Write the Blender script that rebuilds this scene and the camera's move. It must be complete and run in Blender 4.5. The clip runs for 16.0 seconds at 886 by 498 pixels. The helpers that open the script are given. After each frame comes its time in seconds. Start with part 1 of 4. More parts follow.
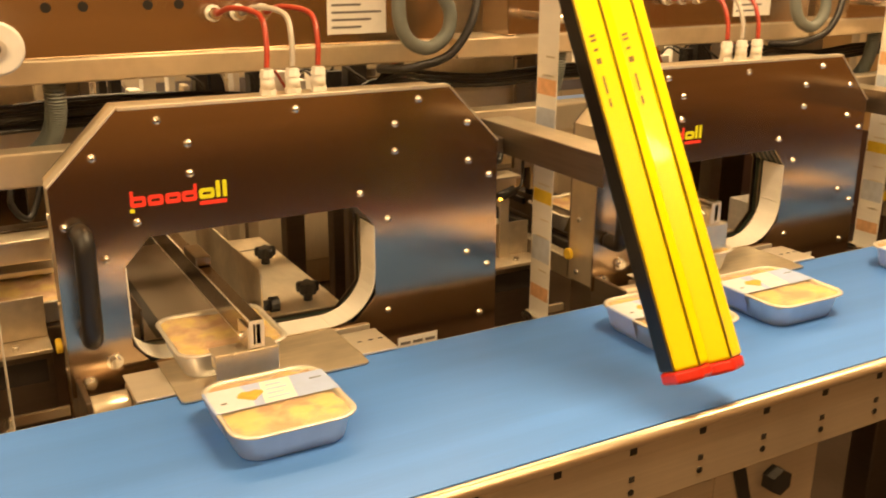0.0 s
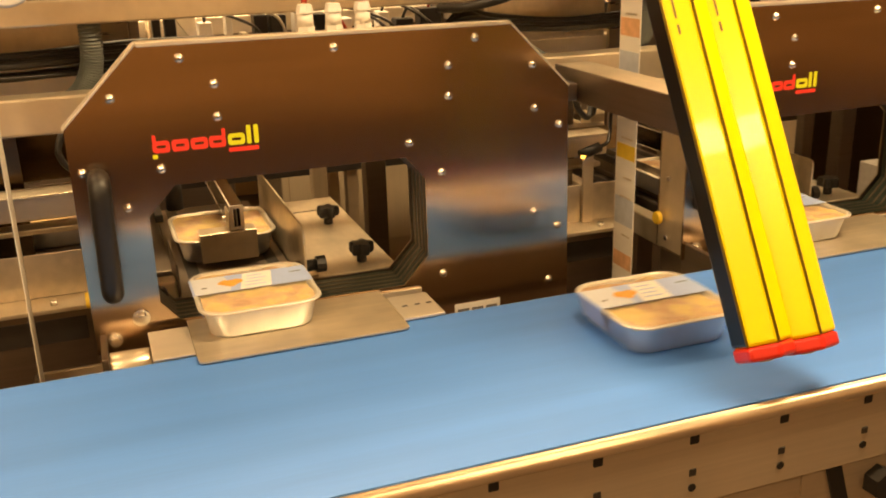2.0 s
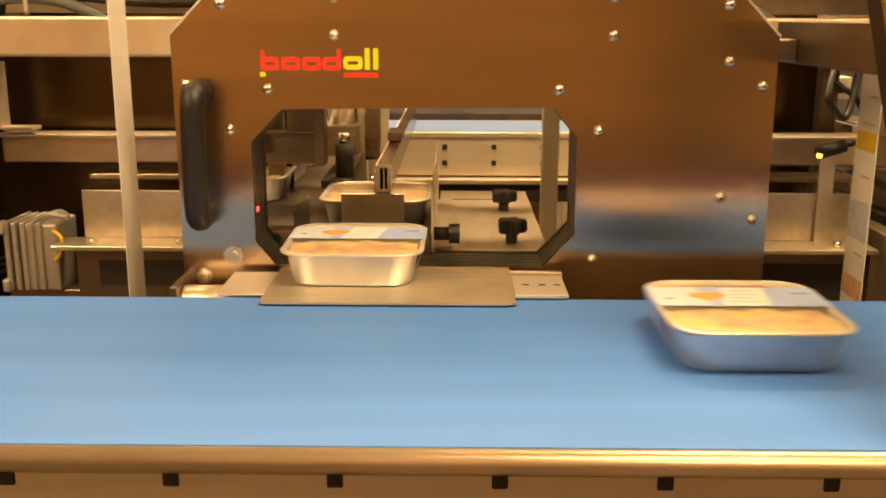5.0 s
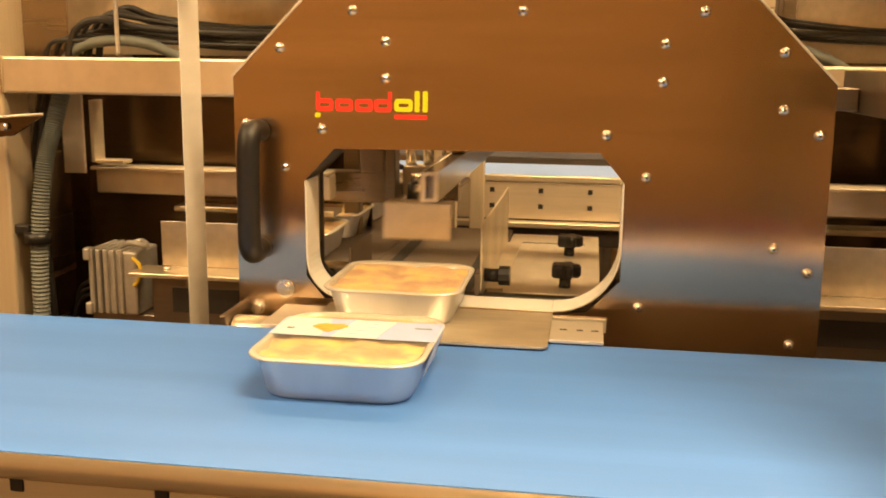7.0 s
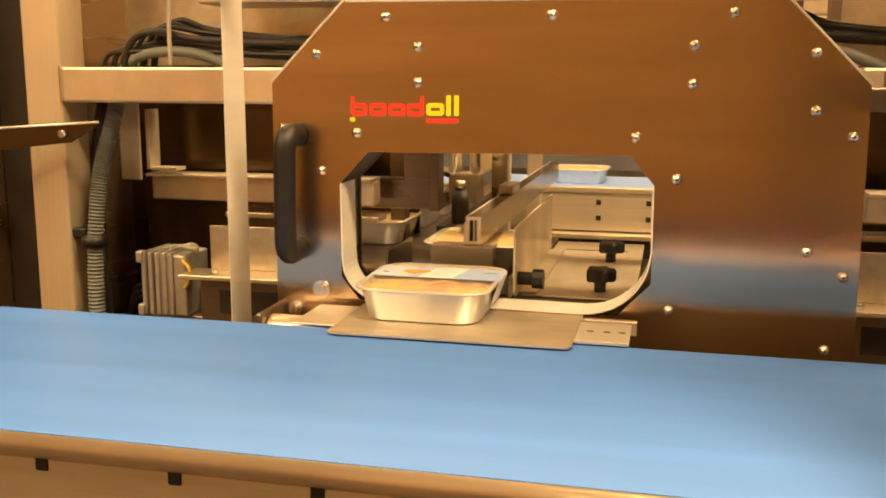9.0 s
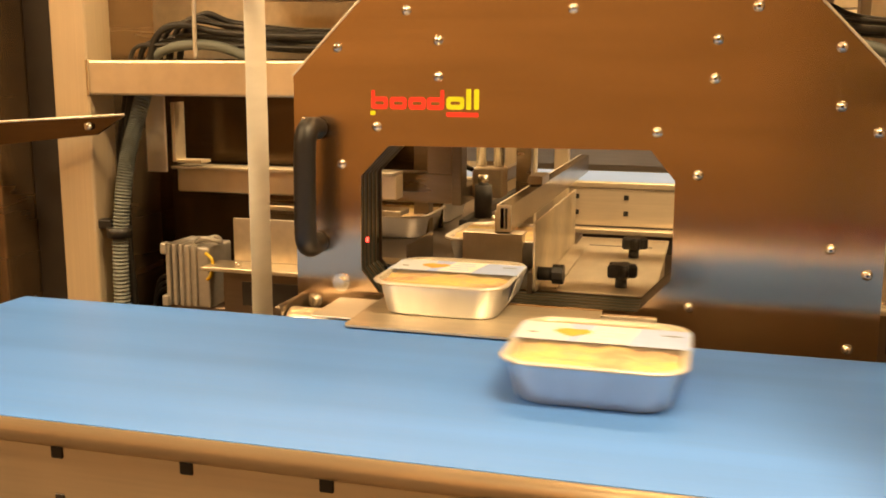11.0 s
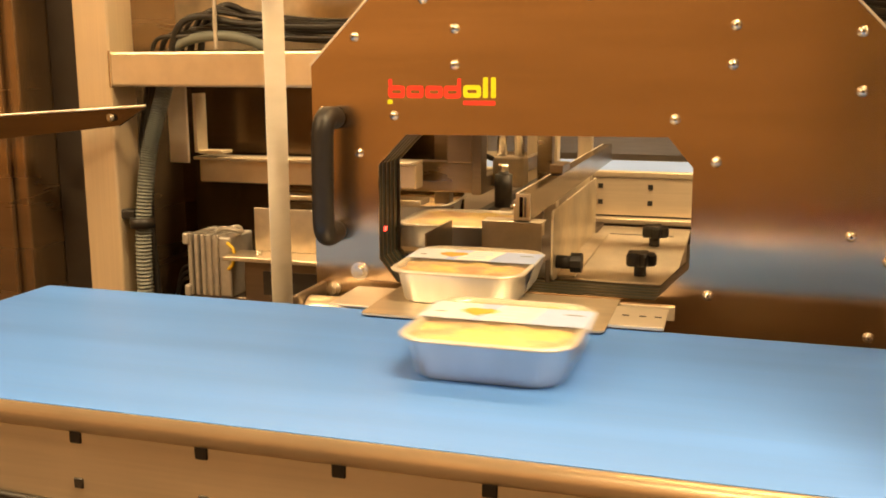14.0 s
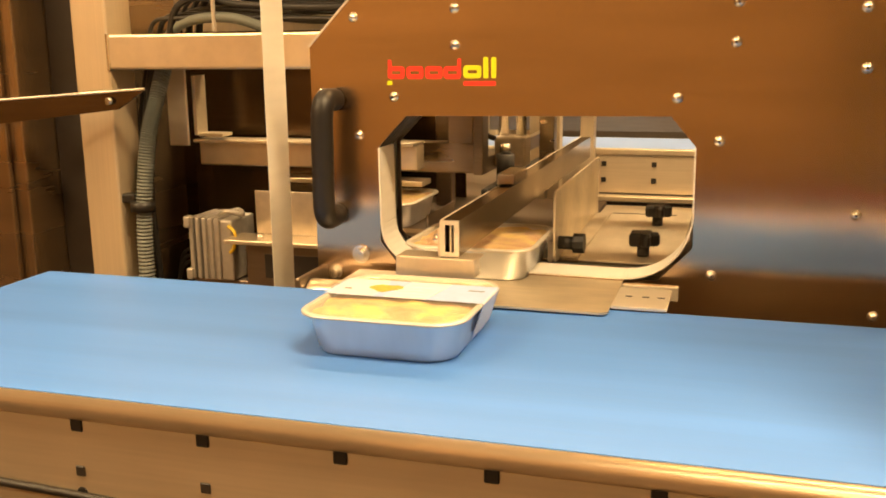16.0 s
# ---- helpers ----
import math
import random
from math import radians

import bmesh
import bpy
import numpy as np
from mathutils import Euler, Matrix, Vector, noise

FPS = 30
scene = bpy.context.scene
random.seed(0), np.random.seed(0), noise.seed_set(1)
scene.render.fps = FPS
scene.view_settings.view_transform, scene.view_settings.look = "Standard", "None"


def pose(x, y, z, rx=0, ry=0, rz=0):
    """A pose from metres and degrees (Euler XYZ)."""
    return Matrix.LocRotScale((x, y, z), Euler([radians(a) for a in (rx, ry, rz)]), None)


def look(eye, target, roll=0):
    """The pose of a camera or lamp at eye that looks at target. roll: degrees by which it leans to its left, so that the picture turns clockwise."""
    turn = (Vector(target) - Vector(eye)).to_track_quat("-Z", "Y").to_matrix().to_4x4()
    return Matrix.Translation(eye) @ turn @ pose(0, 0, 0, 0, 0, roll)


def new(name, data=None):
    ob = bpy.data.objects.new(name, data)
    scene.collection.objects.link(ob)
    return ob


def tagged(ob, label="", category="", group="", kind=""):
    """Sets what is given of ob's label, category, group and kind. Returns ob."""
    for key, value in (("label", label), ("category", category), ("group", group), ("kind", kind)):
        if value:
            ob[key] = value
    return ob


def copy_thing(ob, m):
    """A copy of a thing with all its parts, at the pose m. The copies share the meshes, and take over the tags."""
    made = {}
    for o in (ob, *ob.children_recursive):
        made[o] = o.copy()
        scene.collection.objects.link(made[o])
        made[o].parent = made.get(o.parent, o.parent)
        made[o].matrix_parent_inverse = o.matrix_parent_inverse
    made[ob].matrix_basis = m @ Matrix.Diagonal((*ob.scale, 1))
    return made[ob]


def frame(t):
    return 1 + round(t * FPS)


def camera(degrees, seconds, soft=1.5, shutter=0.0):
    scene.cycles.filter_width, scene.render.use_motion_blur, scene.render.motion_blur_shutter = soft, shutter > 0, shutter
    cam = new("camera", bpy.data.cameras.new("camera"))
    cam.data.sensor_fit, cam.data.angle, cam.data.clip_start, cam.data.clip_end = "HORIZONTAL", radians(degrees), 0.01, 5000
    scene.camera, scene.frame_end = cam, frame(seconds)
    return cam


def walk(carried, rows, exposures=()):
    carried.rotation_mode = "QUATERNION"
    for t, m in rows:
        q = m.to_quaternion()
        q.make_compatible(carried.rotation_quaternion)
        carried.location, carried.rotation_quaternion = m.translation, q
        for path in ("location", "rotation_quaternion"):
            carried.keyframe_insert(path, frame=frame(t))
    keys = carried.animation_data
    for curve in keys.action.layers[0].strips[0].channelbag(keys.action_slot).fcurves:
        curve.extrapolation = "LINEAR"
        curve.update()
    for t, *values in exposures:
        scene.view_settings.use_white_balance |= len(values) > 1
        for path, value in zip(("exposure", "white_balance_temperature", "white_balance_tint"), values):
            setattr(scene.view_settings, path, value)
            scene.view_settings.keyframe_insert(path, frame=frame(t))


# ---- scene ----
cam = camera(49.6, 16.0, 1.8, 0.6)
PATH = [
    (0, (-0.166, -1.425, 1.595), (0.759, 0.238, 0.978), 0.3),
    (0.5, (-0.156, -1.387, 1.574), (0.729, 0.292, 0.941), 0.2),
    (1, (-0.142, -1.358, 1.556), (0.728, 0.326, 0.918), -0.4),
    (1.5, (-0.074, -1.351, 1.536), (0.692, 0.382, 0.897), -0.6),
    (2, (0.027, -1.36, 1.505), (0.669, 0.42, 0.858), -1.6),
    (2.5, (0.078, -1.304, 1.434), (0.644, 0.511, 0.813), -2.1),
    (3, (0.136, -1.25, 1.357), (0.63, 0.597, 0.77), -3.6),
    (3.5, (0.219, -1.237, 1.313), (0.535, 0.66, 0.763), -3.7),
    (4, (0.274, -1.218, 1.275), (0.436, 0.709, 0.764), -2.2),
    (6.5, (0.414, -1.209, 1.277), (0.202, 0.735, 0.86), 0.8),
    (7, (0.449, -1.214, 1.276), (0.153, 0.726, 0.892), 0.7),
    (7.5, (0.473, -1.208, 1.268), (0.121, 0.727, 0.905), 0.8),
    (8, (0.492, -1.211, 1.263), (0.106, 0.719, 0.91), 0.4),
    (8.5, (0.503, -1.22, 1.263), (0.077, 0.704, 0.922), 0.4),
    (9, (0.512, -1.221, 1.259), (0.056, 0.695, 0.91), 0.2),
    (11.5, (0.532, -1.213, 1.257), (0.005, 0.682, 0.895), 0.4),
    (12, (0.538, -1.212, 1.255), (0.005, 0.681, 0.887), 0.3),
    (12.5, (0.544, -1.213, 1.254), (0.003, 0.676, 0.88), 0.2),
    (13, (0.546, -1.213, 1.253), (-0.003, 0.674, 0.879), 0.3),
    (13.5, (0.543, -1.213, 1.255), (-0.018, 0.67, 0.877), 0.2),
    (14, (0.542, -1.213, 1.254), (-0.033, 0.665, 0.877), -0.1),
    (14.5, (0.545, -1.217, 1.257), (-0.029, 0.661, 0.879), -0.3),
    (15, (0.542, -1.212, 1.258), (-0.038, 0.664, 0.876), -0.3),
    (15.5, (0.545, -1.21, 1.259), (-0.038, 0.659, 0.852), -0.5),
    (16, (0.543, -1.204, 1.258), (-0.038, 0.662, 0.836), -0.7),
]
EXPOSURES = [(0, -0.06), (2, -0.05), (4, -0.04), (7, 0.18), (9, 0.17), (12.5, 0.29), (16, 0.34)]
walk(cam, [(t, look(eye, target, roll)) for t, eye, target, roll in PATH], EXPOSURES)


# ---------------------------------------------------------------- world and light
world = bpy.data.worlds.new("world")
scene.world = world
world.use_nodes = True
world.node_tree.nodes["Background"].inputs[0].default_value = (1.0, 0.74, 0.42, 1)
world.node_tree.nodes["Background"].inputs[1].default_value = 0.006
WARM = (1.0, 0.678, 0.340)
BELT_Z, BELT_BACK, BELT_FRONT = 0.952, -0.122, -0.524
PITCH = 0.982          # from one banding machine to the next


def lamp(x, y, z, sx, sy, watts, rz=0):
    """A ceiling tube lamp: its light, and a fitting that glows."""
    d = bpy.data.lights.new("tube_light", "AREA")
    d.shape, d.size, d.size_y, d.energy, d.color = "RECTANGLE", sx, sy, watts, WARM
    ob = new("tube_light", d)
    ob.matrix_basis = pose(x, y, z - 0.06, 0, 0, rz)
    return ob


lamp(1.0, -0.75, 2.9, 1.1, 0.25, 70)
lamp(-1.3, -1.0, 2.9, 1.5, 0.25, 36)
lamp(0.4, 0.95, 2.9, 2.4, 0.25, 118)
lamp(2.8, 0.2, 2.9, 1.5, 0.25, 46)
lamp(-1.7, -2.6, 2.9, 1.5, 0.25, 66)
lamp(2.5, -2.7, 2.9, 1.5, 0.25, 22)


# ---------------------------------------------------------------- materials
def nodes_of(name):
    m = bpy.data.materials.new(name)
    m.use_nodes = True
    nt = m.node_tree
    return m, nt, nt.nodes["Principled BSDF"]


def surface(name, color, rough=0.5, metal=0.0, grain=(30, 30, 30), var=0.12, bump=0.1, rough_var=0.1, stain=0.15, coat=0.0,
            stain_scale=4.0, spec=0.5, aniso=0.0, stain_map=(1, 1, 1)):
    """A painted, metal or plastic surface: fine grain along its own axes, and broad stains."""
    m, nt, b = nodes_of(name)
    N, L = nt.nodes.new, nt.links.new
    co = N("ShaderNodeTexCoord")
    mp = N("ShaderNodeMapping")
    mp.inputs["Scale"].default_value = grain
    L(co.outputs["Object"], mp.inputs["Vector"])
    fine = N("ShaderNodeTexNoise")
    fine.inputs["Scale"].default_value = 1.0
    fine.inputs["Detail"].default_value = 4.0
    L(mp.outputs["Vector"], fine.inputs["Vector"])
    broad = N("ShaderNodeTexNoise")
    broad.inputs["Scale"].default_value = stain_scale
    broad.inputs["Detail"].default_value = 5.0
    mp2 = N("ShaderNodeMapping")
    mp2.inputs["Scale"].default_value = stain_map
    L(co.outputs["Object"], mp2.inputs["Vector"])
    L(mp2.outputs["Vector"], broad.inputs["Vector"])
    dark = tuple(c * (1 - 2 * var) for c in color)
    lite = tuple(min(1.0, c * (1 + 2 * var)) for c in color)
    mix = N("ShaderNodeMix")
    mix.data_type = "RGBA"
    mix.inputs["A"].default_value = (*dark, 1)
    mix.inputs["B"].default_value = (*lite, 1)
    L(fine.outputs["Fac"], mix.inputs["Factor"])
    st = N("ShaderNodeMapRange")
    st.inputs["From Min"].default_value, st.inputs["From Max"].default_value = 0.35, 0.7
    st.inputs["To Min"].default_value, st.inputs["To Max"].default_value = 1.0, 1.0 - stain
    L(broad.outputs["Fac"], st.inputs["Value"])
    mul = N("ShaderNodeMix")
    mul.data_type, mul.blend_type = "RGBA", "MULTIPLY"
    mul.inputs["Factor"].default_value = 1.0
    L(mix.outputs["Result"], mul.inputs["A"])
    L(st.outputs["Result"], mul.inputs["B"])
    L(mul.outputs["Result"], b.inputs["Base Color"])
    rr = N("ShaderNodeMapRange")
    rr.inputs["To Min"].default_value, rr.inputs["To Max"].default_value = max(0.02, rough - rough_var), min(1, rough + rough_var)
    add = N("ShaderNodeMath")
    add.operation = "MULTIPLY_ADD"
    add.inputs[1].default_value, add.inputs[2].default_value = 0.5, 0.0
    L(fine.outputs["Fac"], add.inputs[0])
    add2 = N("ShaderNodeMath")
    add2.operation = "MULTIPLY_ADD"
    add2.inputs[1].default_value = 0.5
    L(broad.outputs["Fac"], add2.inputs[0])
    L(add.outputs[0], add2.inputs[2])
    L(add2.outputs[0], rr.inputs["Value"])
    L(rr.outputs["Result"], b.inputs["Roughness"])
    b.inputs["Metallic"].default_value = metal
    b.inputs["Specular IOR Level"].default_value = spec
    b.inputs["Anisotropic"].default_value = aniso
    if aniso:
        tg = N("ShaderNodeCombineXYZ")
        tg.inputs["X"].default_value, tg.inputs["Y"].default_value = 1.0, 0.05
        L(tg.outputs[0], b.inputs["Tangent"])
    b.inputs["Coat Weight"].default_value = coat
    if bump:
        bp = N("ShaderNodeBump")
        bp.inputs["Strength"].default_value, bp.inputs["Distance"].default_value = bump, 0.002
        L(fine.outputs["Fac"], bp.inputs["Height"])
        L(bp.outputs["Normal"], b.inputs["Normal"])
    return m


STEEL_H = surface("brushed_steel", (0.58, 0.455, 0.335), 0.22, 1.0, (3, 3, 420), 0.03, 0.0, 0.03, 0.16, aniso=0.9, stain_scale=5.0, stain_map=(0.5, 1, 4))
STEEL_MID = surface("darkened_steel", (0.42, 0.34, 0.24), 0.28, 1.0, (10, 10, 60), 0.12, 0.05, 0.1, 0.3)
RAIL = surface("rolled_edge_steel", (0.74, 0.60, 0.42), 0.32, 0.8, (3, 60, 60), 0.05, 0.0, 0.05, 0.18, stain_scale=7.0)
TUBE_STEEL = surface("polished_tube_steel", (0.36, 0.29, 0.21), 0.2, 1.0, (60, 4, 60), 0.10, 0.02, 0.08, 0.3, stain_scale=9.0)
STEEL_V = surface("brushed_steel_upright", (0.70, 0.58, 0.40), 0.36, 0.5, (300, 300, 4), 0.06, 0.06, 0.08, 0.2)
STEEL = surface("plain_steel", (0.80, 0.69, 0.51), 0.30, 0.72, (40, 40, 40), 0.06, 0.0, 0.06, 0.2)
STEEL_MATT = surface("blasted_steel", (0.72, 0.63, 0.48), 0.34, 0.74, (60, 14, 60), 0.10, 0.05, 0.10, 0.35, stain_scale=8.0)
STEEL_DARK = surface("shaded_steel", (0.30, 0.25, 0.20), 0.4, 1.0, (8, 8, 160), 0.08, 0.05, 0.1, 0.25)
EDGE_STEEL = surface("pale_steel_and_highlight", (0.86, 0.79, 0.66), 0.42, 0.72, (4, 60, 60), 0.05, 0.02, 0.06, 0.1)
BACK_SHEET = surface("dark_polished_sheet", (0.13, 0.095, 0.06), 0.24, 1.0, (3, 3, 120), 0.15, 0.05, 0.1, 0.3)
POLISHED = surface("worn_polished_plate", (0.78, 0.68, 0.50), 0.33, 0.70, (12, 90, 60), 0.10, 0.03, 0.12, 0.30, stain_scale=9.0)
CHROME = surface("bright_screw_steel", (0.92, 0.89, 0.82), 0.24, 1.0, (60, 60, 60), 0.05, 0.0, 0.06, 0.1)
ALU_SIDE = surface("anodised_side_plate", (0.62, 0.52, 0.38), 0.45, 0.6, (6, 200, 200), 0.06, 0.06, 0.08, 0.2)
TRAY_ALU = surface("pressed_foil", (0.70, 0.73, 0.80), 0.33, 0.8, (40, 40, 10), 0.06, 0.12, 0.08, 0.15)
TRAY_RIM = surface("foil_rim", (0.68, 0.64, 0.56), 0.35, 0.4, (60, 60, 60), 0.06, 0.1, 0.08, 0.1)
BLACK = surface("black_plastic", (0.014, 0.012, 0.010), 0.45, 0.0, (90, 90, 90), 0.2, 0.05, 0.08, 0.2)
RUBBER = surface("black_rubber", (0.03, 0.027, 0.024), 0.6, 0.0, (60, 60, 60), 0.2, 0.1, 0.08, 0.2)
WHITE = surface("white_nylon", (0.78, 0.75, 0.69), 0.45, 0.0, (60, 60, 60), 0.05, 0.04, 0.06, 0.1)
PAPER = surface("white_paper", (0.78, 0.76, 0.72), 0.6, 0.0, (60, 60, 60), 0.04, 0.02, 0.06, 0.08)
PRINT = surface("printed_grey_ink", (0.16, 0.15, 0.15), 0.6, 0.0, (60, 60, 60), 0.1, 0.0, 0.06, 0.1)
FILM = surface("white_band_film", (0.80, 0.77, 0.70), 0.35, 0.0, (10, 10, 60), 0.05, 0.03, 0.08, 0.1)
BAND_WHITE = surface("band_white_print", (0.60, 0.63, 0.70), 0.55, 0.0, (60, 60, 60), 0.04, 0.02, 0.06, 0.1)
BAND_BLUE = surface("band_pale_blue_print", (0.38, 0.48, 0.76), 0.55, 0.0, (60, 60, 60), 0.05, 0.02, 0.06, 0.1)
BAND_ORANGE = surface("band_orange_print", (0.85, 0.38, 0.06), 0.55, 0.0, (90, 90, 90), 0.2, 0.02, 0.06, 0.3)
WEB_BLUE = surface("faded_blue_print", (0.50, 0.54, 0.60), 0.5, 0.0, (60, 60, 60), 0.1, 0.0, 0.05, 0.15)
WEB_ORANGE = surface("faded_orange_print", (0.72, 0.42, 0.22), 0.5, 0.0, (60, 60, 60), 0.15, 0.0, 0.05, 0.2)
BELT = surface("blue_belt", (0.080, 0.228, 0.67), 0.42, 0.0, (8, 260, 60), 0.03, 0.02, 0.10, 0.14, spec=0.32, stain_map=(0.25, 3.2, 1))
FAR_BELT = surface("pale_blue_belt", (0.27, 0.42, 0.82), 0.4, 0.0, (8, 60, 60), 0.05, 0.03, 0.06, 0.1)
YELLOW = surface("yellow_lacquer", (0.93, 0.77, 0.001), 0.26, 0.0, (12, 12, 3), 0.02, 0.02, 0.05, 0.04, coat=0.25, spec=0.4)
PENCIL_BLACK = surface("black_lacquer", (0.008, 0.007, 0.006), 0.3, 0.0, (12, 12, 3), 0.1, 0.02, 0.05, 0.1, coat=0.1, spec=0.3)
PENCIL_RED = surface("red_lacquer", (0.66, 0.03, 0.015), 0.3, 0.0, (30, 30, 30), 0.1, 0.05, 0.06, 0.2)
EDGE_LINE = surface("dark_edge_line", (0.25, 0.17, 0.01), 0.4, 0.0, (20, 20, 4), 0.1, 0.0, 0.05, 0.1)
WOOD = surface("wood_brown", (0.45, 0.30, 0.16), 0.7, 0.0, (80, 80, 20), 0.2, 0.1, 0.08, 0.2)
LOGO_RED = surface("logo_red", (0.85, 0.045, 0.02), 0.5, 0.0, (60, 60, 60), 0.03, 0.0, 0.05, 0.05)
LOGO_YELLOW = surface("logo_yellow", (0.72, 0.72, 0.01), 0.5, 0.0, (60, 60, 60), 0.03, 0.0, 0.05, 0.05)
TUBE_RED = surface("red_air_tube", (0.40, 0.045, 0.018), 0.3, 0.0, (60, 60, 60), 0.1, 0.0, 0.05, 0.1)
TUBE_CLEAR = surface("milky_air_tube", (0.5, 0.45, 0.38), 0.3, 0.0, (60, 60, 60), 0.1, 0.0, 0.05, 0.1)
HOSE = surface("grey_conduit", (0.15, 0.165, 0.15), 0.5, 0.0, (60, 60, 60), 0.1, 0.05, 0.08, 0.2)
MOTOR_ALU = surface("cast_aluminium", (0.55, 0.52, 0.47), 0.5, 0.7, (90, 90, 90), 0.1, 0.15, 0.08, 0.25)
BROWN = surface("brown_panel", (0.40, 0.28, 0.16), 0.27, 0.9, (2, 2, 30), 0.1, 0.03, 0.1, 0.4, stain_scale=3.0, stain_map=(0.4, 0.4, 2.5))
WALL = surface("ochre_wall_paint", (0.47, 0.285, 0.115), 0.7, 0.0, (20, 20, 20), 0.06, 0.1, 0.05, 0.35, stain_scale=1.1)
DARK_BAND = surface("added_dark_wall_band", (0.085, 0.042, 0.028), 0.55, 0.0, (20, 20, 20), 0.1, 0.1, 0.05, 0.3, stain_scale=1.5)
FLOOR = surface("worn_floor_resin", (0.075, 0.05, 0.034), 0.5, 0.0, (40, 40, 40), 0.15, 0.1, 0.1, 0.3, stain_scale=1.2)
CEILING = surface("dull_ceiling", (0.36, 0.25, 0.13), 0.8, 0.0, (20, 20, 20), 0.06, 0.05, 0.05, 0.2, stain_scale=1.0)
DARK = surface("dark_paint_and_shade", (0.035, 0.028, 0.022), 0.5, 0.0, (30, 30, 30), 0.2, 0.05, 0.1, 0.2)
GREEN_DARK = surface("dark_green_track", (0.012, 0.022, 0.017), 0.3, 0.0, (30, 30, 30), 0.2, 0.05, 0.1, 0.2)
LABEL_YELLOW = surface("yellow_sticker", (0.75, 0.52, 0.03), 0.5, 0.0, (60, 60, 60), 0.1, 0.0, 0.05, 0.1)


def glow(name, color, strength):
    m, nt, b = nodes_of(name)
    b.inputs["Emission Color"].default_value = (*color, 1)
    b.inputs["Emission Strength"].default_value = strength
    b.inputs["Base Color"].default_value = (*color, 1)
    return m


LED_ORANGE = glow("orange_led", (1.0, 0.45, 0.05), 6.0)
LED_RED = glow("red_led", (1.0, 0.05, 0.03), 5.0)
TUBE_GLOW = glow("lamp_tube", WARM, 6.0)


def food_material():
    """Baked potato and cheese: pale yellow lumps with browned patches."""
    m, nt, b = nodes_of("baked_potato_meal")
    N, L = nt.nodes.new, nt.links.new
    co = N("ShaderNodeTexCoord")
    oi = N("ShaderNodeObjectInfo")
    add = N("ShaderNodeVectorMath")
    add.operation = "ADD"
    L(co.outputs["Object"], add.inputs[0])
    L(oi.outputs["Random"], add.inputs[1])
    n1 = N("ShaderNodeTexNoise")
    n1.inputs["Scale"].default_value, n1.inputs["Detail"].default_value = 26, 3
    n2 = N("ShaderNodeTexNoise")
    n2.inputs["Scale"].default_value, n2.inputs["Detail"].default_value = 160, 3
    L(add.outputs[0], n1.inputs["Vector"])
    L(add.outputs[0], n2.inputs["Vector"])
    cr = N("ShaderNodeValToRGB")
    e = cr.color_ramp.elements
    e[0].position, e[0].color = 0.38, (0.47, 0.28, 0.14, 1)
    e[1].position, e[1].color = 0.60, (0.70, 0.53, 0.17, 1)
    k = e.new(0.48)
    k.color = (0.59, 0.40, 0.20, 1)
    L(n1.outputs["Fac"], cr.inputs["Fac"])
    mx = N("ShaderNodeMix")
    mx.data_type, mx.blend_type = "RGBA", "OVERLAY"
    mx.inputs["Factor"].default_value = 0.2
    L(cr.outputs["Color"], mx.inputs["A"])
    L(n2.outputs["Color"], mx.inputs["B"])
    L(mx.outputs["Result"], b.inputs["Base Color"])
    b.inputs["Roughness"].default_value = 0.5
    b.inputs["Subsurface Weight"].default_value = 0.0
    bp = N("ShaderNodeBump")
    bp.inputs["Strength"].default_value, bp.inputs["Distance"].default_value = 0.35, 0.003
    L(n2.outputs["Fac"], bp.inputs["Height"])
    L(bp.outputs["Normal"], b.inputs["Normal"])
    return m


FOOD = food_material()


def lid_material():
    """Clear sealing film: mostly see-through, with a soft gloss."""
    m, nt, b = nodes_of("clear_lid_film")
    N, L = nt.nodes.new, nt.links.new
    out = nt.nodes["Material Output"]
    tr = N("ShaderNodeBsdfTransparent")
    tr.inputs[0].default_value = (0.97, 0.95, 0.90, 1)
    b.inputs["Base Color"].default_value = (0.80, 0.74, 0.62, 1)
    b.inputs["Roughness"].default_value = 0.13
    nz = N("ShaderNodeTexNoise")
    nz.inputs["Scale"].default_value = 18
    bp = N("ShaderNodeBump")
    bp.inputs["Strength"].default_value, bp.inputs["Distance"].default_value = 0.35, 0.004
    L(nz.outputs["Fac"], bp.inputs["Height"])
    L(bp.outputs["Normal"], b.inputs["Normal"])
    mx = N("ShaderNodeMixShader")
    mx.inputs[0].default_value = 0.17
    L(tr.outputs[0], mx.inputs[1])
    L(b.outputs[0], mx.inputs[2])
    L(mx.outputs[0], out.inputs["Surface"])
    return m


LID = lid_material()


# ---------------------------------------------------------------- mesh helpers
def finish(bm, smooth=False):
    bmesh.ops.recalc_face_normals(bm, faces=bm.faces)
    if smooth:
        for f in bm.faces:
            f.smooth = True
    return bm


def mesh_of(name, bm, material):
    me = bpy.data.meshes.new(name)
    bm.to_mesh(me)
    bm.free()
    me.materials.append(material)
    return me


def part(name, bm, material, parent=None, label=""):
    """Links a bmesh as one mesh object, under a thing or a part where given."""
    ob = new(name, mesh_of(name, bm, material))
    if parent:
        ob.parent = parent
    return tagged(ob, label)


def holder(name, x=0, y=0, z=0, label="", category="", group="", kind=""):
    """An empty at a thing's base that carries its parts."""
    ob = new(name)
    ob.empty_display_size = 0.05
    ob.matrix_basis = pose(x, y, z)
    return tagged(ob, label, category, group, kind)


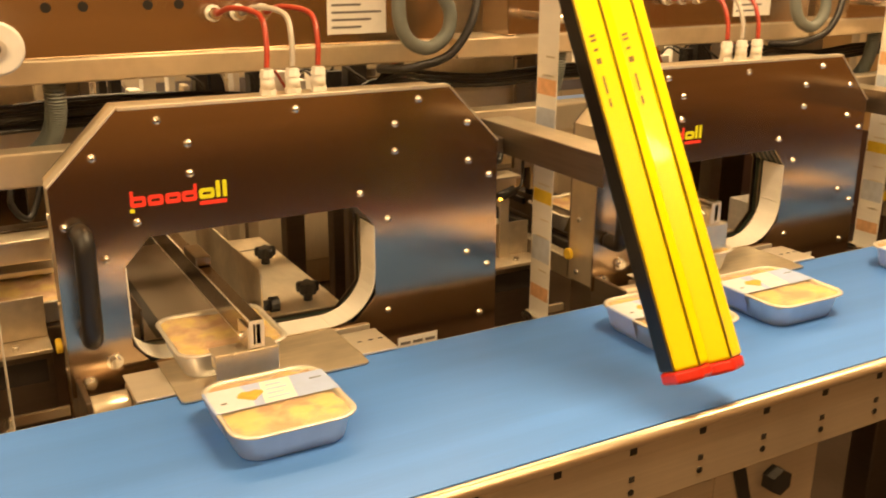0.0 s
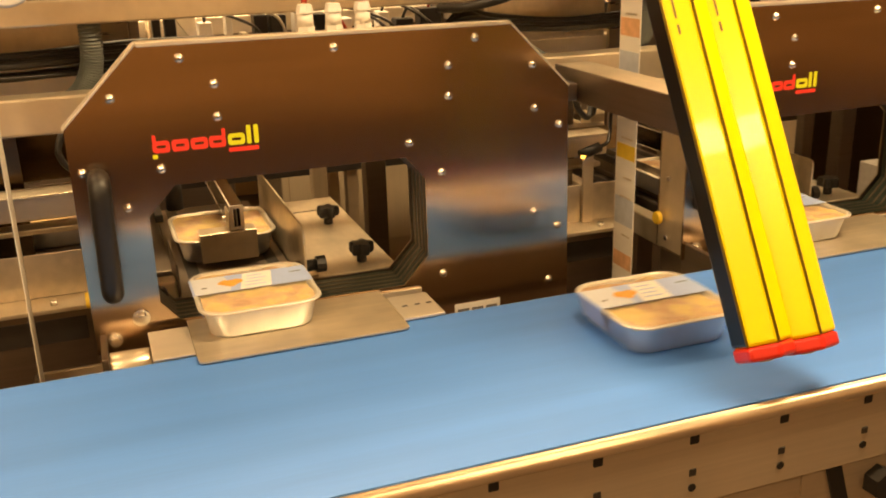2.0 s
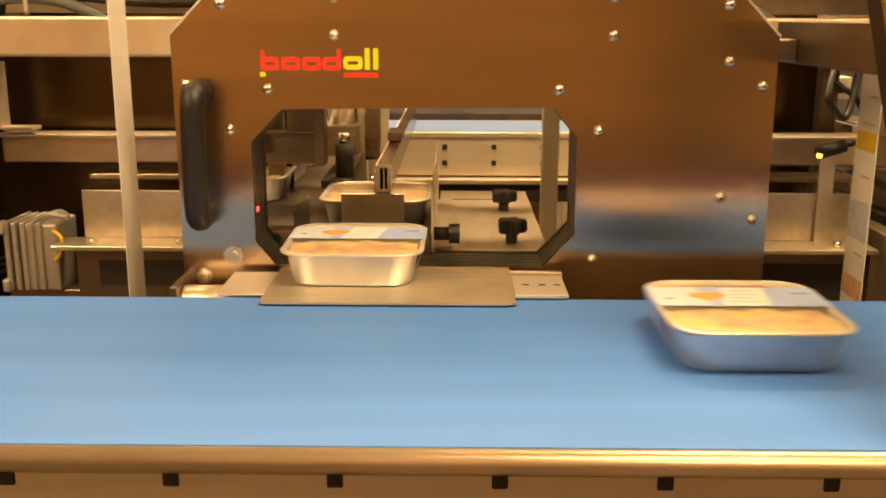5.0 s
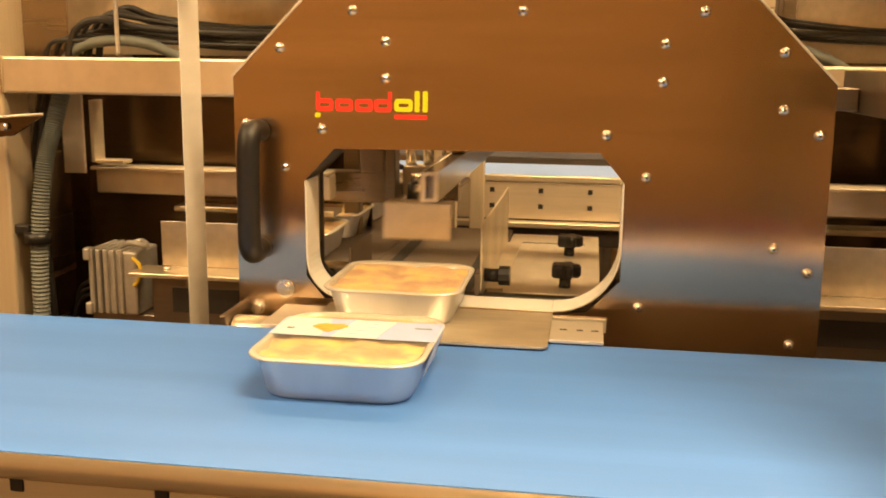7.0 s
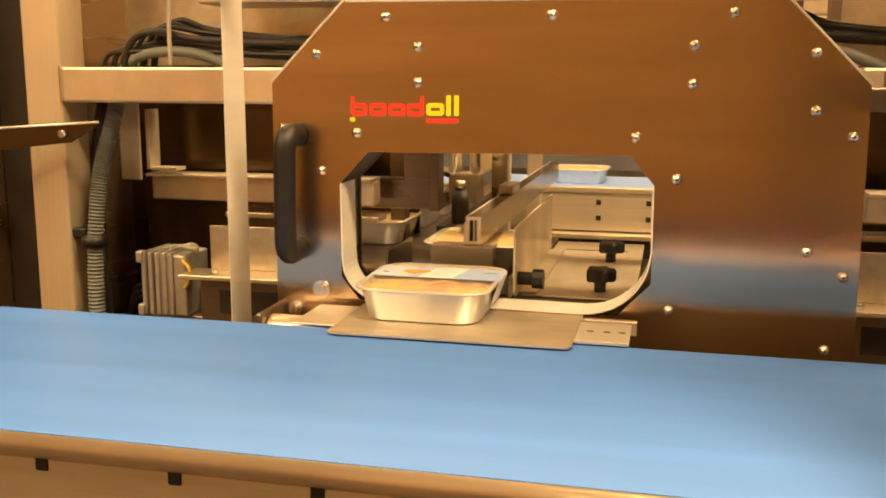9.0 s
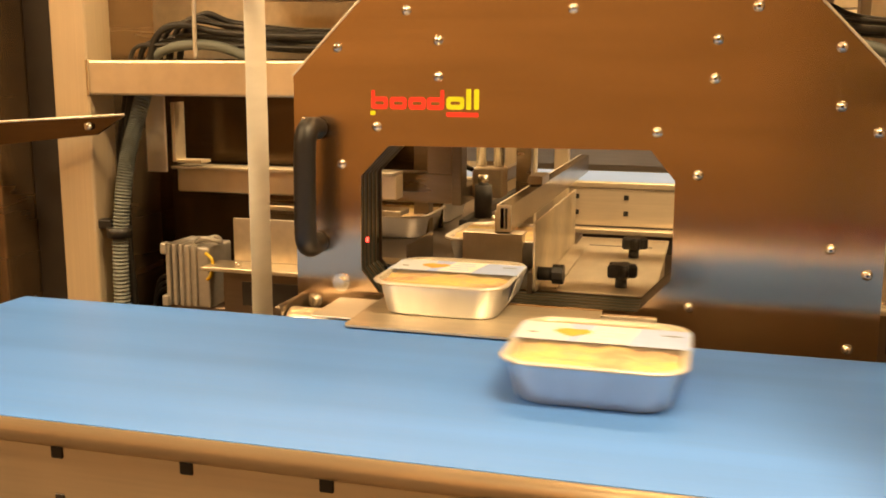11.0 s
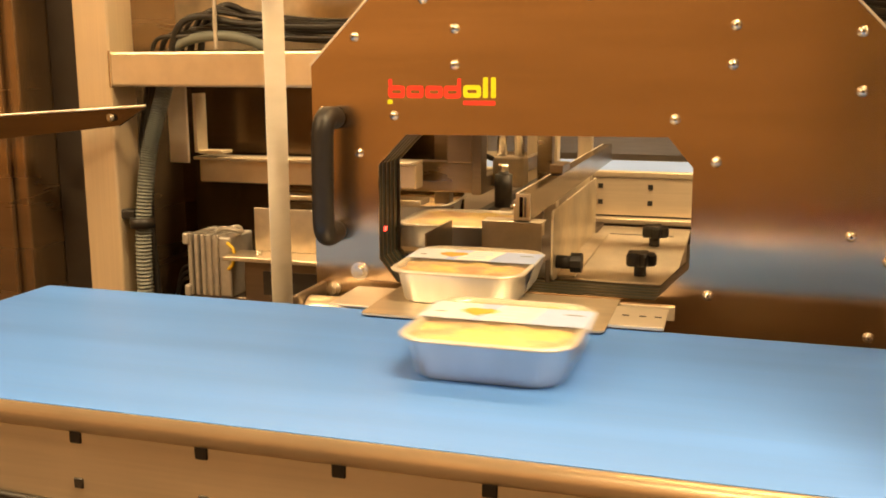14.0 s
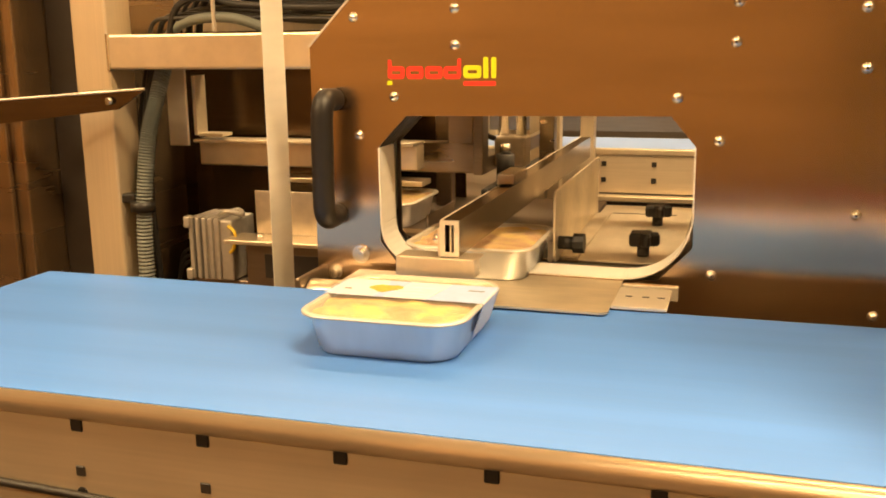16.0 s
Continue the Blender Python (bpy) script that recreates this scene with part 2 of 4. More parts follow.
def box(x0, x1, y0, y1, z0, z1, bevel=0.0, seg=2, bm=None):
    b = bmesh.new()
    bmesh.ops.create_cube(b, size=1)
    for v in b.verts:
        v.co = Vector(((x0 + x1) / 2 + v.co.x * (x1 - x0), (y0 + y1) / 2 + v.co.y * (y1 - y0), (z0 + z1) / 2 + v.co.z * (z1 - z0)))
    if bevel:
        bmesh.ops.bevel(b, geom=b.edges[:], offset=bevel, segments=seg, affect="EDGES", profile=0.5)
    return join(bm, b)


def join(bm, other):
    """Adds other to bm, and gives back the sum."""
    if bm is None:
        return other
    me = bpy.data.meshes.new("join")
    other.to_mesh(me)
    other.free()
    bm.from_mesh(me)
    bpy.data.meshes.remove(me)
    return bm


def cyl(p, q, r, n=16, r2=None, bevel=0.0, bm=None, smooth=True):
    """A round bar from p to q."""
    b = bmesh.new()
    p, q = Vector(p), Vector(q)
    d = q - p
    bmesh.ops.create_cone(b, cap_ends=True, cap_tris=False, segments=n, radius1=r, radius2=r if r2 is None else r2, depth=d.length)
    if bevel:
        caps = [f for f in b.faces if len(f.verts) > 4]
        bmesh.ops.bevel(b, geom=[e for f in caps for e in f.edges], offset=bevel, segments=2, affect="EDGES", profile=0.5)
    turn = d.to_track_quat("Z", "Y").to_matrix().to_4x4()
    bmesh.ops.transform(b, matrix=Matrix.Translation((p + q) / 2) @ turn, verts=b.verts)
    if smooth:
        for f in b.faces:
            f.smooth = len(f.verts) == 4
    return join(bm, b)


def slab(points, y0, y1, bevel=0.0):
    """An outline in x and z, given depth along y."""
    b = bmesh.new()
    f = b.faces.new([b.verts.new((x, y0, z)) for x, z in points])
    r = bmesh.ops.extrude_face_region(b, geom=[f])
    for v in r["geom"]:
        if isinstance(v, bmesh.types.BMVert):
            v.co.y = y1
    finish(b)
    if bevel:
        bmesh.ops.bevel(b, geom=b.edges[:], offset=bevel, segments=2, affect="EDGES", profile=0.5)
    return b


def ring(outer, inner, y0, y1):
    """A frame between two outlines of as many points, given depth along y."""
    b = bmesh.new()
    n = len(outer)
    rows = [[b.verts.new((x, y, z)) for x, z in o] for o in (outer, inner) for y in (y0, y1)]
    of, ob_, inf, inb = rows
    for i in range(n):
        j = (i + 1) % n
        b.faces.new((of[i], of[j], inf[j], inf[i]))
        b.faces.new((ob_[i], inb[i], inb[j], ob_[j]))
        b.faces.new((of[i], ob_[i], ob_[j], of[j]))
        b.faces.new((inf[i], inf[j], inb[j], inb[i]))
    return finish(b)


def sweep(points, r, n=10, closed_ends=True, bm=None, waves=0, wave=0.0):
    """A tube along a smooth path through the points; with waves it is ribbed like a conduit."""
    P = [Vector(p) for p in points]
    path = []
    for i in range(len(P) - 1):
        a, b_, c, d = P[max(i - 1, 0)], P[i], P[i + 1], P[min(i + 2, len(P) - 1)]
        steps = 8 if not waves else max(4, waves * 2 // (len(P) - 1))
        for s in range(steps):
            t = s / steps
            path.append(0.5 * ((2 * b_) + (c - a) * t + (2 * a - 5 * b_ + 4 * c - d) * t * t + (3 * b_ - a - 3 * c + d) * t ** 3))
    path.append(P[-1])
    b = bmesh.new()
    rows = []
    for i, p in enumerate(path):
        d = (path[min(i + 1, len(path) - 1)] - path[max(i - 1, 0)]).normalized()
        turn = d.to_track_quat("Z", "Y").to_matrix()
        rr = r + (wave if i % 2 else -wave)
        rows.append([b.verts.new(p + turn @ Vector((rr * math.cos(2 * math.pi * k / n), rr * math.sin(2 * math.pi * k / n), 0))) for k in range(n)])
    for a, c in zip(rows, rows[1:]):
        for k in range(n):
            b.faces.new((a[k], a[(k + 1) % n], c[(k + 1) % n], c[k]))
    if closed_ends:
        b.faces.new(rows[0][::-1])
        b.faces.new(rows[-1])
    finish(b, not waves)
    return join(bm, b)


def rounded(hx, hy, r, n=6):
    """A rounded rectangle as x, y points, counter-clockwise."""
    out = []
    for cx, cy, a0 in ((hx - r, hy - r, 0), (-hx + r, hy - r, 90), (-hx + r, -hy + r, 180), (hx - r, -hy + r, 270)):
        for k in range(n + 1):
            a = radians(a0 + 90 * k / n)
            out.append((cx + r * math.cos(a), cy + r * math.sin(a)))
    return out


def loft(levels, cap_first=False, cap_last=False):
    """Skin between closed outlines, each of as many points."""
    b = bmesh.new()
    rows = [[b.verts.new(p) for p in lev] for lev in levels]
    n = len(rows[0])
    for a, c in zip(rows, rows[1:]):
        for k in range(n):
            b.faces.new((a[k], a[(k + 1) % n], c[(k + 1) % n], c[k]))
    if cap_first:
        b.faces.new(rows[0][::-1])
    if cap_last:
        b.faces.new(rows[-1])
    return b


# ---------------------------------------------------------------- the hall
def hall():
    W, E, S, N, H = -3.2, 4.6, -3.6, 4.2, 3.0
    tagged(part("floor", box(W, E, S, N, -0.1, 0.0), FLOOR), "brown worn resin factory floor", "floor", kind="structure")
    tagged(part("ceiling", box(W, E, S, N, H, H + 0.1), CEILING), "dull beige factory ceiling", "ceiling", kind="structure")
    for name, b in (("wall_north", box(W - 0.1, E + 0.1, N, N + 0.1, 0, H)), ("wall_south", box(W - 0.1, E + 0.1, S - 0.1, S, 0, H)),
                    ("wall_west", box(W - 0.1, W, S, N, 0, H)), ("wall_east", box(E, E + 0.1, S, N, 0, H))):
        tagged(part(name, b, WALL), "ochre painted factory wall", "wall", kind="structure")
    for b in (box(W, E, S, S + 0.012, 0, 0.56, 0.003), box(W, W + 0.012, S + 0.0125, N, 0, 0.56, 0.003), box(E - 0.012, E, S + 0.0125, N, 0, 0.56, 0.003)):
        tagged(part("baseboard", b, DARK_BAND), "unseen dark brown band low on the wall, added for the plate's reflection", "baseboard", kind="structure")
    for x, y, l in ((1.0, -0.75, 1.1), (-1.3, -1.0, 1.5), (0.4, 0.95, 2.4), (2.8, 0.2, 1.5), (-1.7, -2.6, 1.5), (2.5, -2.7, 1.5)):
        th = holder("ceiling_lamp", x, y, 2.9, "long assumed ceiling lamp out of view, with glowing tube cover", "lamp", "ceiling lamps")
        part("housing", box(-l / 2 - 0.03, l / 2 + 0.03, -0.16, 0.16, 0.0, 0.1, 0.01), WHITE, th)
        for s in (-0.08, 0.08):
            part("tube", cyl((-l / 2, s, -0.03), (l / 2, s, -0.03), 0.018, 10), TUBE_GLOW, th)


# ---------------------------------------------------------------- the blue belt conveyor
def conveyor():
    x0, x1 = -0.385, 4.3
    th = holder("belt_conveyor", 0, 0, 0, "steel belt conveyor with a plain blue belt", "conveyor")
    prof = []
    r = 0.018
    for k in range(14):
        a = radians(90 + 180 * k / 8)
        prof.append((x0 + r + r * math.cos(a), BELT_Z - r + r * math.sin(a)))
    b = bmesh.new()
    yy = [BELT_BACK - (BELT_BACK - BELT_FRONT) * k / 6 for k in range(7)]
    rows = []
    outline = [(x1, BELT_Z)] + prof + [(x1, BELT_Z - 2 * r)]
    for y in yy:
        rows.append([b.verts.new((x, y, z)) for x, z in outline])
    for a, c in zip(rows, rows[1:]):
        for i in range(len(outline)):
            j = (i + 1) % len(outline)
            b.faces.new((a[i], a[j], c[j], c[i]))
    b.faces.new(rows[0])
    b.faces.new(rows[-1][::-1])
    finish(b)
    part("belt", b, BELT, th, "smooth blue conveyor belt")
    # round nosing along the front, and the punched side plate below it
    nose = []
    for k in range(9):
        a = radians(-60 + 160 * k / 8)
        nose.append((-0.5345 - 0.0105 * math.cos(a), 0.9445 + 0.0105 * math.sin(a)))
    b = bmesh.new()
    pts = nose + [(-0.525, 0.950), (-0.525, 0.936)]
    A = [b.verts.new((x0 + 0.01, y, z)) for y, z in pts]
    B = [b.verts.new((x1, y, z)) for y, z in pts]
    for i in range(len(pts)):
        j = (i + 1) % len(pts)
        f = b.faces.new((A[i], A[j], B[j], B[i]))
        f.smooth = i < 8
    b.faces.new(A[::-1])
    b.faces.new(B)
    finish(b)
    part("edge_rail", b, RAIL, th, "rounded bright steel edge rail")
    side = part("side_plate", box(x0 + 0.03, x1, -0.539, -0.530, 0.842, 0.9410, 0.001), ALU_SIDE, th, "beige side plate with square punched holes")
    sq = mesh_of("punched_hole", box(-0.0062, 0.0062, -0.0008, 0.0012, -0.0062, 0.0062, 0.0012, 1), BLACK)
    sq2 = mesh_of("filled_hole", box(-0.005, 0.005, -0.0008, 0.0012, -0.005, 0.005, 0.001, 1), DARK)
    rd = mesh_of("round_hole", cyl((0, -0.0008, 0), (0, 0.0012, 0), 0.0052, 12), BLACK)
    for k in range(-2, 33):
        x = -0.006 + 0.1264 * k
        for me, z in ((sq, 0.9305), (sq2, 0.8865), (rd, 0.866)):
            o = new(me.name, me)
            o.parent = side
            o.matrix_basis = pose(x, -0.5395, z)
    part("back_rail", box(x0 + 0.02, x1, BELT_BACK, BELT_BACK + 0.008, 0.88, BELT_Z - 0.003, 0.001), STEEL, th)
    part("drum", cyl((x0 + 0.022, BELT_BACK - 0.004, BELT_Z - 0.019), (x0 + 0.022, BELT_FRONT + 0.004, BELT_Z - 0.019), 0.016, 20), STEEL_DARK, th)
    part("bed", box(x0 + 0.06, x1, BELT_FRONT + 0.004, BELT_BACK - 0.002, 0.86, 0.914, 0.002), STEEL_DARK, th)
    for x in (-0.1, 0.96, 2.1, 3.2):
        for y in (-0.50, -0.14):
            part("leg", box(x - 0.03, x + 0.03, y - 0.02, y + 0.02, 0.0, 0.86, 0.003), STEEL, th)
        part("cross_bar", box(x - 0.02, x + 0.02, -0.48, -0.16, 0.30, 0.34, 0.003), STEEL, th)
    part("bracket", slab([(0.80, 0.845), (1.02, 0.845), (1.02, 0.70), (0.95, 0.62), (0.86, 0.62), (0.80, 0.70)], -0.527, -0.519), ALU_SIDE, th)
    part("bracket", slab([(0.30, 0.845), (0.80, 0.845), (0.80, 0.77), (0.30, 0.80)], -0.5245, -0.518), ALU_SIDE, th)
    part("slot_cover", slab([(0.835, 0.835), (0.858, 0.835), (0.885, 0.75), (0.862, 0.75)], -0.531, -0.527), BLACK, th)
    part("hand_knob", cyl((0.92, -0.527, 0.80), (0.92, -0.55, 0.80), 0.022, 6, smooth=False), BLACK, th)
    part("cable", sweep([(-0.6, -0.60, 0.75), (-0.3, -0.56, 0.88), (-0.1, -0.545, 0.868), (0.03, -0.542, 0.862), (0.05, -0.536, 0.855)], 0.004), BLACK, th)


# ---------------------------------------------------------------- the banding machine
SCREWS = [(0.144, 1.338), (0.360, 1.338), (0.578, 1.338), (0.048, 1.291), (0.187, 1.300), (0.534, 1.300), (0.673, 1.291), (0.187, 1.254),
          (0.533, 1.254), (0.677, 1.223), (0.0, 1.193), (0.103, 1.188), (0.468, 1.188), (0.052, 1.137), (0.519, 1.137), (0.677, 1.053),
          (0.720, 1.024), (0.720, 1.193), (0.517, 0.970), (0.705, 0.931)]
OPENING = [(0.079, 0.992), (0.104, 0.961), (0.452, 0.959), (0.493, 1.003), (0.492, 1.129), (0.461, 1.166), (0.119, 1.163), (0.079, 1.121)]


def plate_mesh():
    """The front plate: an eight-sided opening in an outline with cut-off upper corners."""
    outer = [(-0.016, 0.925), (0.10, 0.925), (0.452, 0.82), (0.740, 0.82), (0.736, 1.253), (0.634, 1.357), (0.090, 1.360), (-0.016, 1.253)]
    b = ring(outer, OPENING, 0.0, 0.004)
    return b


def bander():
    th = holder("banding_machine", 0, 0, 0, "brushed stainless steel arch banding machine beside the belt", "machine", "banding machines")
    part("front_plate", plate_mesh(), STEEL_H, th, "brushed steel front plate with eight-sided opening")
    # folded top and slopes of the housing behind the plate
    D = 0.085
    o = [(-0.012, 0.93), (0.10, 0.93), (0.452, 0.83), (0.736, 0.83), (0.732, 1.251), (0.632, 1.353), (0.092, 1.356), (-0.012, 1.251)]
    part("housing", ring(o, [(x * 0.99 + 0.0035, z * 0.99 + 0.011) for x, z in o], 0.0045, D), STEEL, th)
    for z in (1.20, 1.06, 0.95):
        part("side_screw", cyl((-0.0121, 0.055, z), (-0.016, 0.055, z), 0.005, 12), CHROME, th)
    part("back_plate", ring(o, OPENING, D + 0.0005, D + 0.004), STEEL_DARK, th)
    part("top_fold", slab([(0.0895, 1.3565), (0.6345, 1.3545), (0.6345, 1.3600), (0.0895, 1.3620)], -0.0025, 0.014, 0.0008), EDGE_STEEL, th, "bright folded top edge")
    part("slope_highlight", slab([(-0.0165, 1.2525), (0.0890, 1.3595), (0.0870, 1.3618), (-0.0185, 1.2545)], -0.0012, 0.030, 0.0005), EDGE_STEEL, th)
    part("slope_highlight", slab([(0.7365, 1.2525), (0.6350, 1.3565), (0.6370, 1.3585), (0.7385, 1.2545)], -0.0012, 0.030, 0.0005), EDGE_STEEL, th)
    # the film track round the opening, dark with slots
    grow = lambda d: [(0.286 + (x - 0.286) * (1 + d), 1.063 + (z - 1.063) * (1 + d)) for x, z in OPENING]
    track = part("film_track", ring(grow(0.05), grow(0.012), 0.0045, 0.080), GREEN_DARK, th, "dark green slotted film track round the opening")
    for y in (0.018, 0.034, 0.050, 0.066):
        part("rib", ring(grow(0.012), grow(0.004), y - 0.002, y + 0.002), STEEL_DARK, track)
    part("track_lamp", box(0.0766, 0.0783, 0.026, 0.033, 1.026, 1.032), LED_RED, track)
    me = None
    for k, (x, z) in enumerate(SCREWS):
        if me is None:
            dome = [(0.0074, 0.0), (0.0073, 0.0012), (0.0062, 0.0016), (0.0060, 0.0026), (0.0052, 0.0044), (0.0040, 0.0056), (0.0026, 0.0063), (0.0020, 0.0064)]
            b = loft([[(0.9 * r * math.cos(2 * math.pi * q / 18), -h, 0.9 * r * math.sin(2 * math.pi * q / 18)) for q in range(18)] for r, h in dome], cap_last=True)
            me = mesh_of("screw", finish(b, True), CHROME)
            sk = mesh_of("socket", cyl((0, -0.0060, 0), (0, -0.0066, 0), 0.0018, 6), BLACK)
        s = new("screw", me)
        s.parent = th
        s.matrix_basis = pose(x, 0, z)
        q = new("socket", sk)
        q.parent = s
    for x, z, r in ((0.050, 0.973, 0.0105), (0.011, 0.945, 0.0085)):
        b = cyl((x, 0.0, z), (x, -0.003, z), r * 1.2, 20)
        b = cyl((x, -0.003, z), (x, -0.012, z), r * 0.85, 6 if r > 0.009 else 16, bm=b)
        part("hex_bolt", b, CHROME, th)
    # handle of black plastic on two feet
    h = part("handle", sweep([(0.019, -0.004, 1.184), (0.019, -0.030, 1.185), (0.019, -0.042, 1.176), (0.018, -0.045, 1.15), (0.017, -0.045, 1.06),
                              (0.017, -0.042, 1.036), (0.017, -0.030, 1.027), (0.017, -0.004, 1.028)], 0.0150, 14), BLACK, th, "black plastic bow handle")
    for z in (1.184, 1.028):
        part("foot", cyl((0.017, -0.0005, z), (0.017, -0.008, z), 0.0145, 16), BLACK, h)
    # the maker's mark, as plain shapes: rounded blocks, a bar and a dot
    def block(x0, x1, z0, z1, hole=True):
        b = bmesh.new()
        cx, cz, hx, hz = (x0 + x1) / 2, (z0 + z1) / 2, (x1 - x0) / 2, (z1 - z0) / 2
        o_ = [(cx + x, cz + z) for x, z in rounded(hx, hz, min(hx, hz) * 0.55, 4)]
        b.free()
        if hole:
            i_ = [(cx + x, cz + z) for x, z in rounded(hx - 0.0055, hz - 0.0062, 0.0015, 4)]
            return ring(o_, i_, -0.0009, -0.0001)
        return slab(o_, -0.0009, -0.0001)
    mark = part("mark_block", block(0.095, 0.1185, 1.211, 1.2275), LOGO_RED, th, "red and yellow plain logo shapes")
    for x in (0.1210, 0.1470, 0.1720):
        part("mark_block", block(x, x + 0.0235, 1.211, 1.2275), LOGO_RED, mark)
    part("mark_bar", block(0.0955, 0.1005, 1.226, 1.236, False), LOGO_RED, mark)
    part("mark_bar", block(0.1905, 0.1955, 1.226, 1.237, False), LOGO_RED, mark)
    part("mark_block", block(0.1985, 0.2225, 1.212, 1.2285), LOGO_YELLOW, mark)
    part("mark_bar", block(0.2250, 0.2315, 1.212, 1.2385, False), LOGO_YELLOW, mark)
    part("mark_bar", block(0.2355, 0.2420, 1.212, 1.2385, False), LOGO_YELLOW, mark)
    part("underline", block(0.1985, 0.2415, 1.2025, 1.2085, False), LOGO_RED, mark)
    part("dot", block(0.0940, 0.1010, 1.2030, 1.2090, False), LOGO_YELLOW, mark)
    # sticker low on the plate
    st = part("sticker", box(0.535, 0.615, -0.0008, -0.0001, 0.888, 0.912), PAPER, th, "white sticker with dark print")
    for k in range(3):
        part("print_bar", box(0.540 + 0.025 * k, 0.560 + 0.025 * k, -0.0012, -0.0008, 0.897, 0.9025), PRINT, st)
    # cable glands on top
    for x in (0.330, 0.372, 0.416):
        b = cyl((x, 0.040, 1.3575), (x, 0.040, 1.366), 0.0135, 6, bm=None, smooth=False)
        b = cyl((x, 0.040, 1.366), (x, 0.040, 1.385), 0.0120, 18, 0.0112, bm=b)
        b = cyl((x, 0.040, 1.385), (x, 0.040, 1.397), 0.0135, 8, 0.0105, bm=b, smooth=False)
        part("cable_gland", b, WHITE, th, "white nylon cable gland")
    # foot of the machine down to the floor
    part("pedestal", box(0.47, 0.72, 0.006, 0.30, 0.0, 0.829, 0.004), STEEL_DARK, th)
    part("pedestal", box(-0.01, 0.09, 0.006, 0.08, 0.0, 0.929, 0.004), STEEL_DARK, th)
    return th


def bend(x, z, r_in, r_out, s):
    """A round lower corner of the film, as an outline in x and z."""
    arc = lambda r: [(x + s * r * math.cos(radians(9 * k)), z - r * math.sin(radians(9 * k))) for k in range(11)]
    return arc(r_in) + arc(r_out)[::-1]


def film_strips(dx):
    """The white film that lies in the track, in four stiff pieces that slip into the housing when it is pulled tight."""
    out = []
    for name, pts in (("left", [(0.0815, 1.016), (0.0805, 1.120), (0.0785, 1.120), (0.0795, 1.016)]),
                      ("bottom", [(0.1345, 0.9606), (0.407, 0.9587), (0.407, 0.9605), (0.1345, 0.9624)]),
                      ("right", [(0.4910, 1.0445), (0.4928, 1.0445), (0.4925, 1.128), (0.4905, 1.128)]),
                      ("corner", bend(0.1345, 1.0155, 0.0530, 0.0548, -1)),
                      ("corner_r", bend(0.4075, 1.0440, 0.0835, 0.0853, 1))):
        th = part("band_film_strip", slab(pts, -0.001, 0.056), FILM)
        th.matrix_basis = pose(dx, 0, 0)
        tagged(th, "white band film lying in the arch track", "film", "band film strips")
        out.append((th, name))
    return out


# ---------------------------------------------------------------- trays
def tray():
    th = holder("ready_meal_tray", 0, 0, 0, "rounded foil tray of baked potato meal under clear film", "tray", "ready meal trays")
    HX, HY, R, Z = 0.0880, 0.0920, 0.034, 0.0435
    lev = lambda d, z, r: [(x, y, z) for x, y in rounded(HX - d, HY - d, r)]
    b = loft([lev(0.0185, 0.002, 0.026), lev(0.0165, 0.0, 0.028), lev(0.0155, 0.0006, 0.029), lev(0.0140, 0.003, 0.030), lev(0.0070, Z - 0.004, R - 0.003)], cap_first=True)
    inner = loft([lev(0.0082, Z - 0.004, R - 0.004), lev(0.017, 0.006, 0.029)], cap_last=True)
    b = join(b, inner)
    for f in b.faces:
        f.smooth = len(f.verts) == 4
    bmesh.ops.recalc_face_normals(b, faces=b.faces)
    part("foil_body", b, TRAY_ALU, th, "smooth silver foil body")
    b = loft([lev(0.0070, Z - 0.0042, R - 0.003), lev(0.001, Z - 0.0036, R), lev(0.0, Z - 0.0026, R), lev(0.0, Z - 0.0012, R), lev(0.001, Z, R), lev(0.0055, Z, R - 0.002), lev(0.0078, Z - 0.0042, R - 0.004)])
    finish(b, True)
    part("rim", b, TRAY_RIM, th, "pale rolled foil rim")
    # food as a lumpy surface below the film
    b = bmesh.new()
    n = 26
    hx, hy = HX - 0.0086, HY - 0.0086
    grid = []
    for j in range(n + 1):
        row = []
        for i in range(n + 1):
            u, v = -1 + 2 * i / n, -1 + 2 * j / n
            x, y = u * hx, v * hy
            k = max(abs(u), abs(v))
            if abs(u) > 0.72 and abs(v) > 0.72:
                cxs, cys = math.copysign(0.72, u), math.copysign(0.72, v)
                du, dv = u - cxs, v - cys
                m_ = math.hypot(du, dv)
                lim = 0.28 / max(max(abs(du), abs(dv)) / m_, 1e-6) if m_ else 1
                s = 0.28 / lim if m_ else 1
                x, y = (cxs + du * s) * hx, (cys + dv * s) * hy
            z = 0.0405 + 0.006 * noise.noise(Vector((x * 38, y * 38, 3.1))) + 0.002 * noise.noise(Vector((x * 90, y * 90, 7.7)))
            z = min(z, 0.0423) - 0.002 * max(0, (k - 0.85) / 0.15)
            row.append(b.verts.new((x, y, z)))
        grid.append(row)
    for j in range(n):
        for i in range(n):
            b.faces.new((grid[j][i], grid[j][i + 1], grid[j + 1][i + 1], grid[j + 1][i]))
    finish(b, True)
    part("food", b, FOOD, th, "yellow and browned baked potato")
    b = bmesh.new()
    f = b.faces.new([b.verts.new((x, y, Z - 0.0006)) for x, y in rounded(HX - 0.0045, HY - 0.0045, R - 0.002)])
    bmesh.ops.inset_region(b, faces=[f], thickness=0.012, depth=0.0)
    for v in b.verts:
        if abs(v.co.x) < HX - 0.016 and abs(v.co.y) < HY - 0.016:
            v.co.z -= 0.0003
    finish(b, True)
    lid = part("lid_film", b, LID, th, "clear glossy sealing film")
    return th


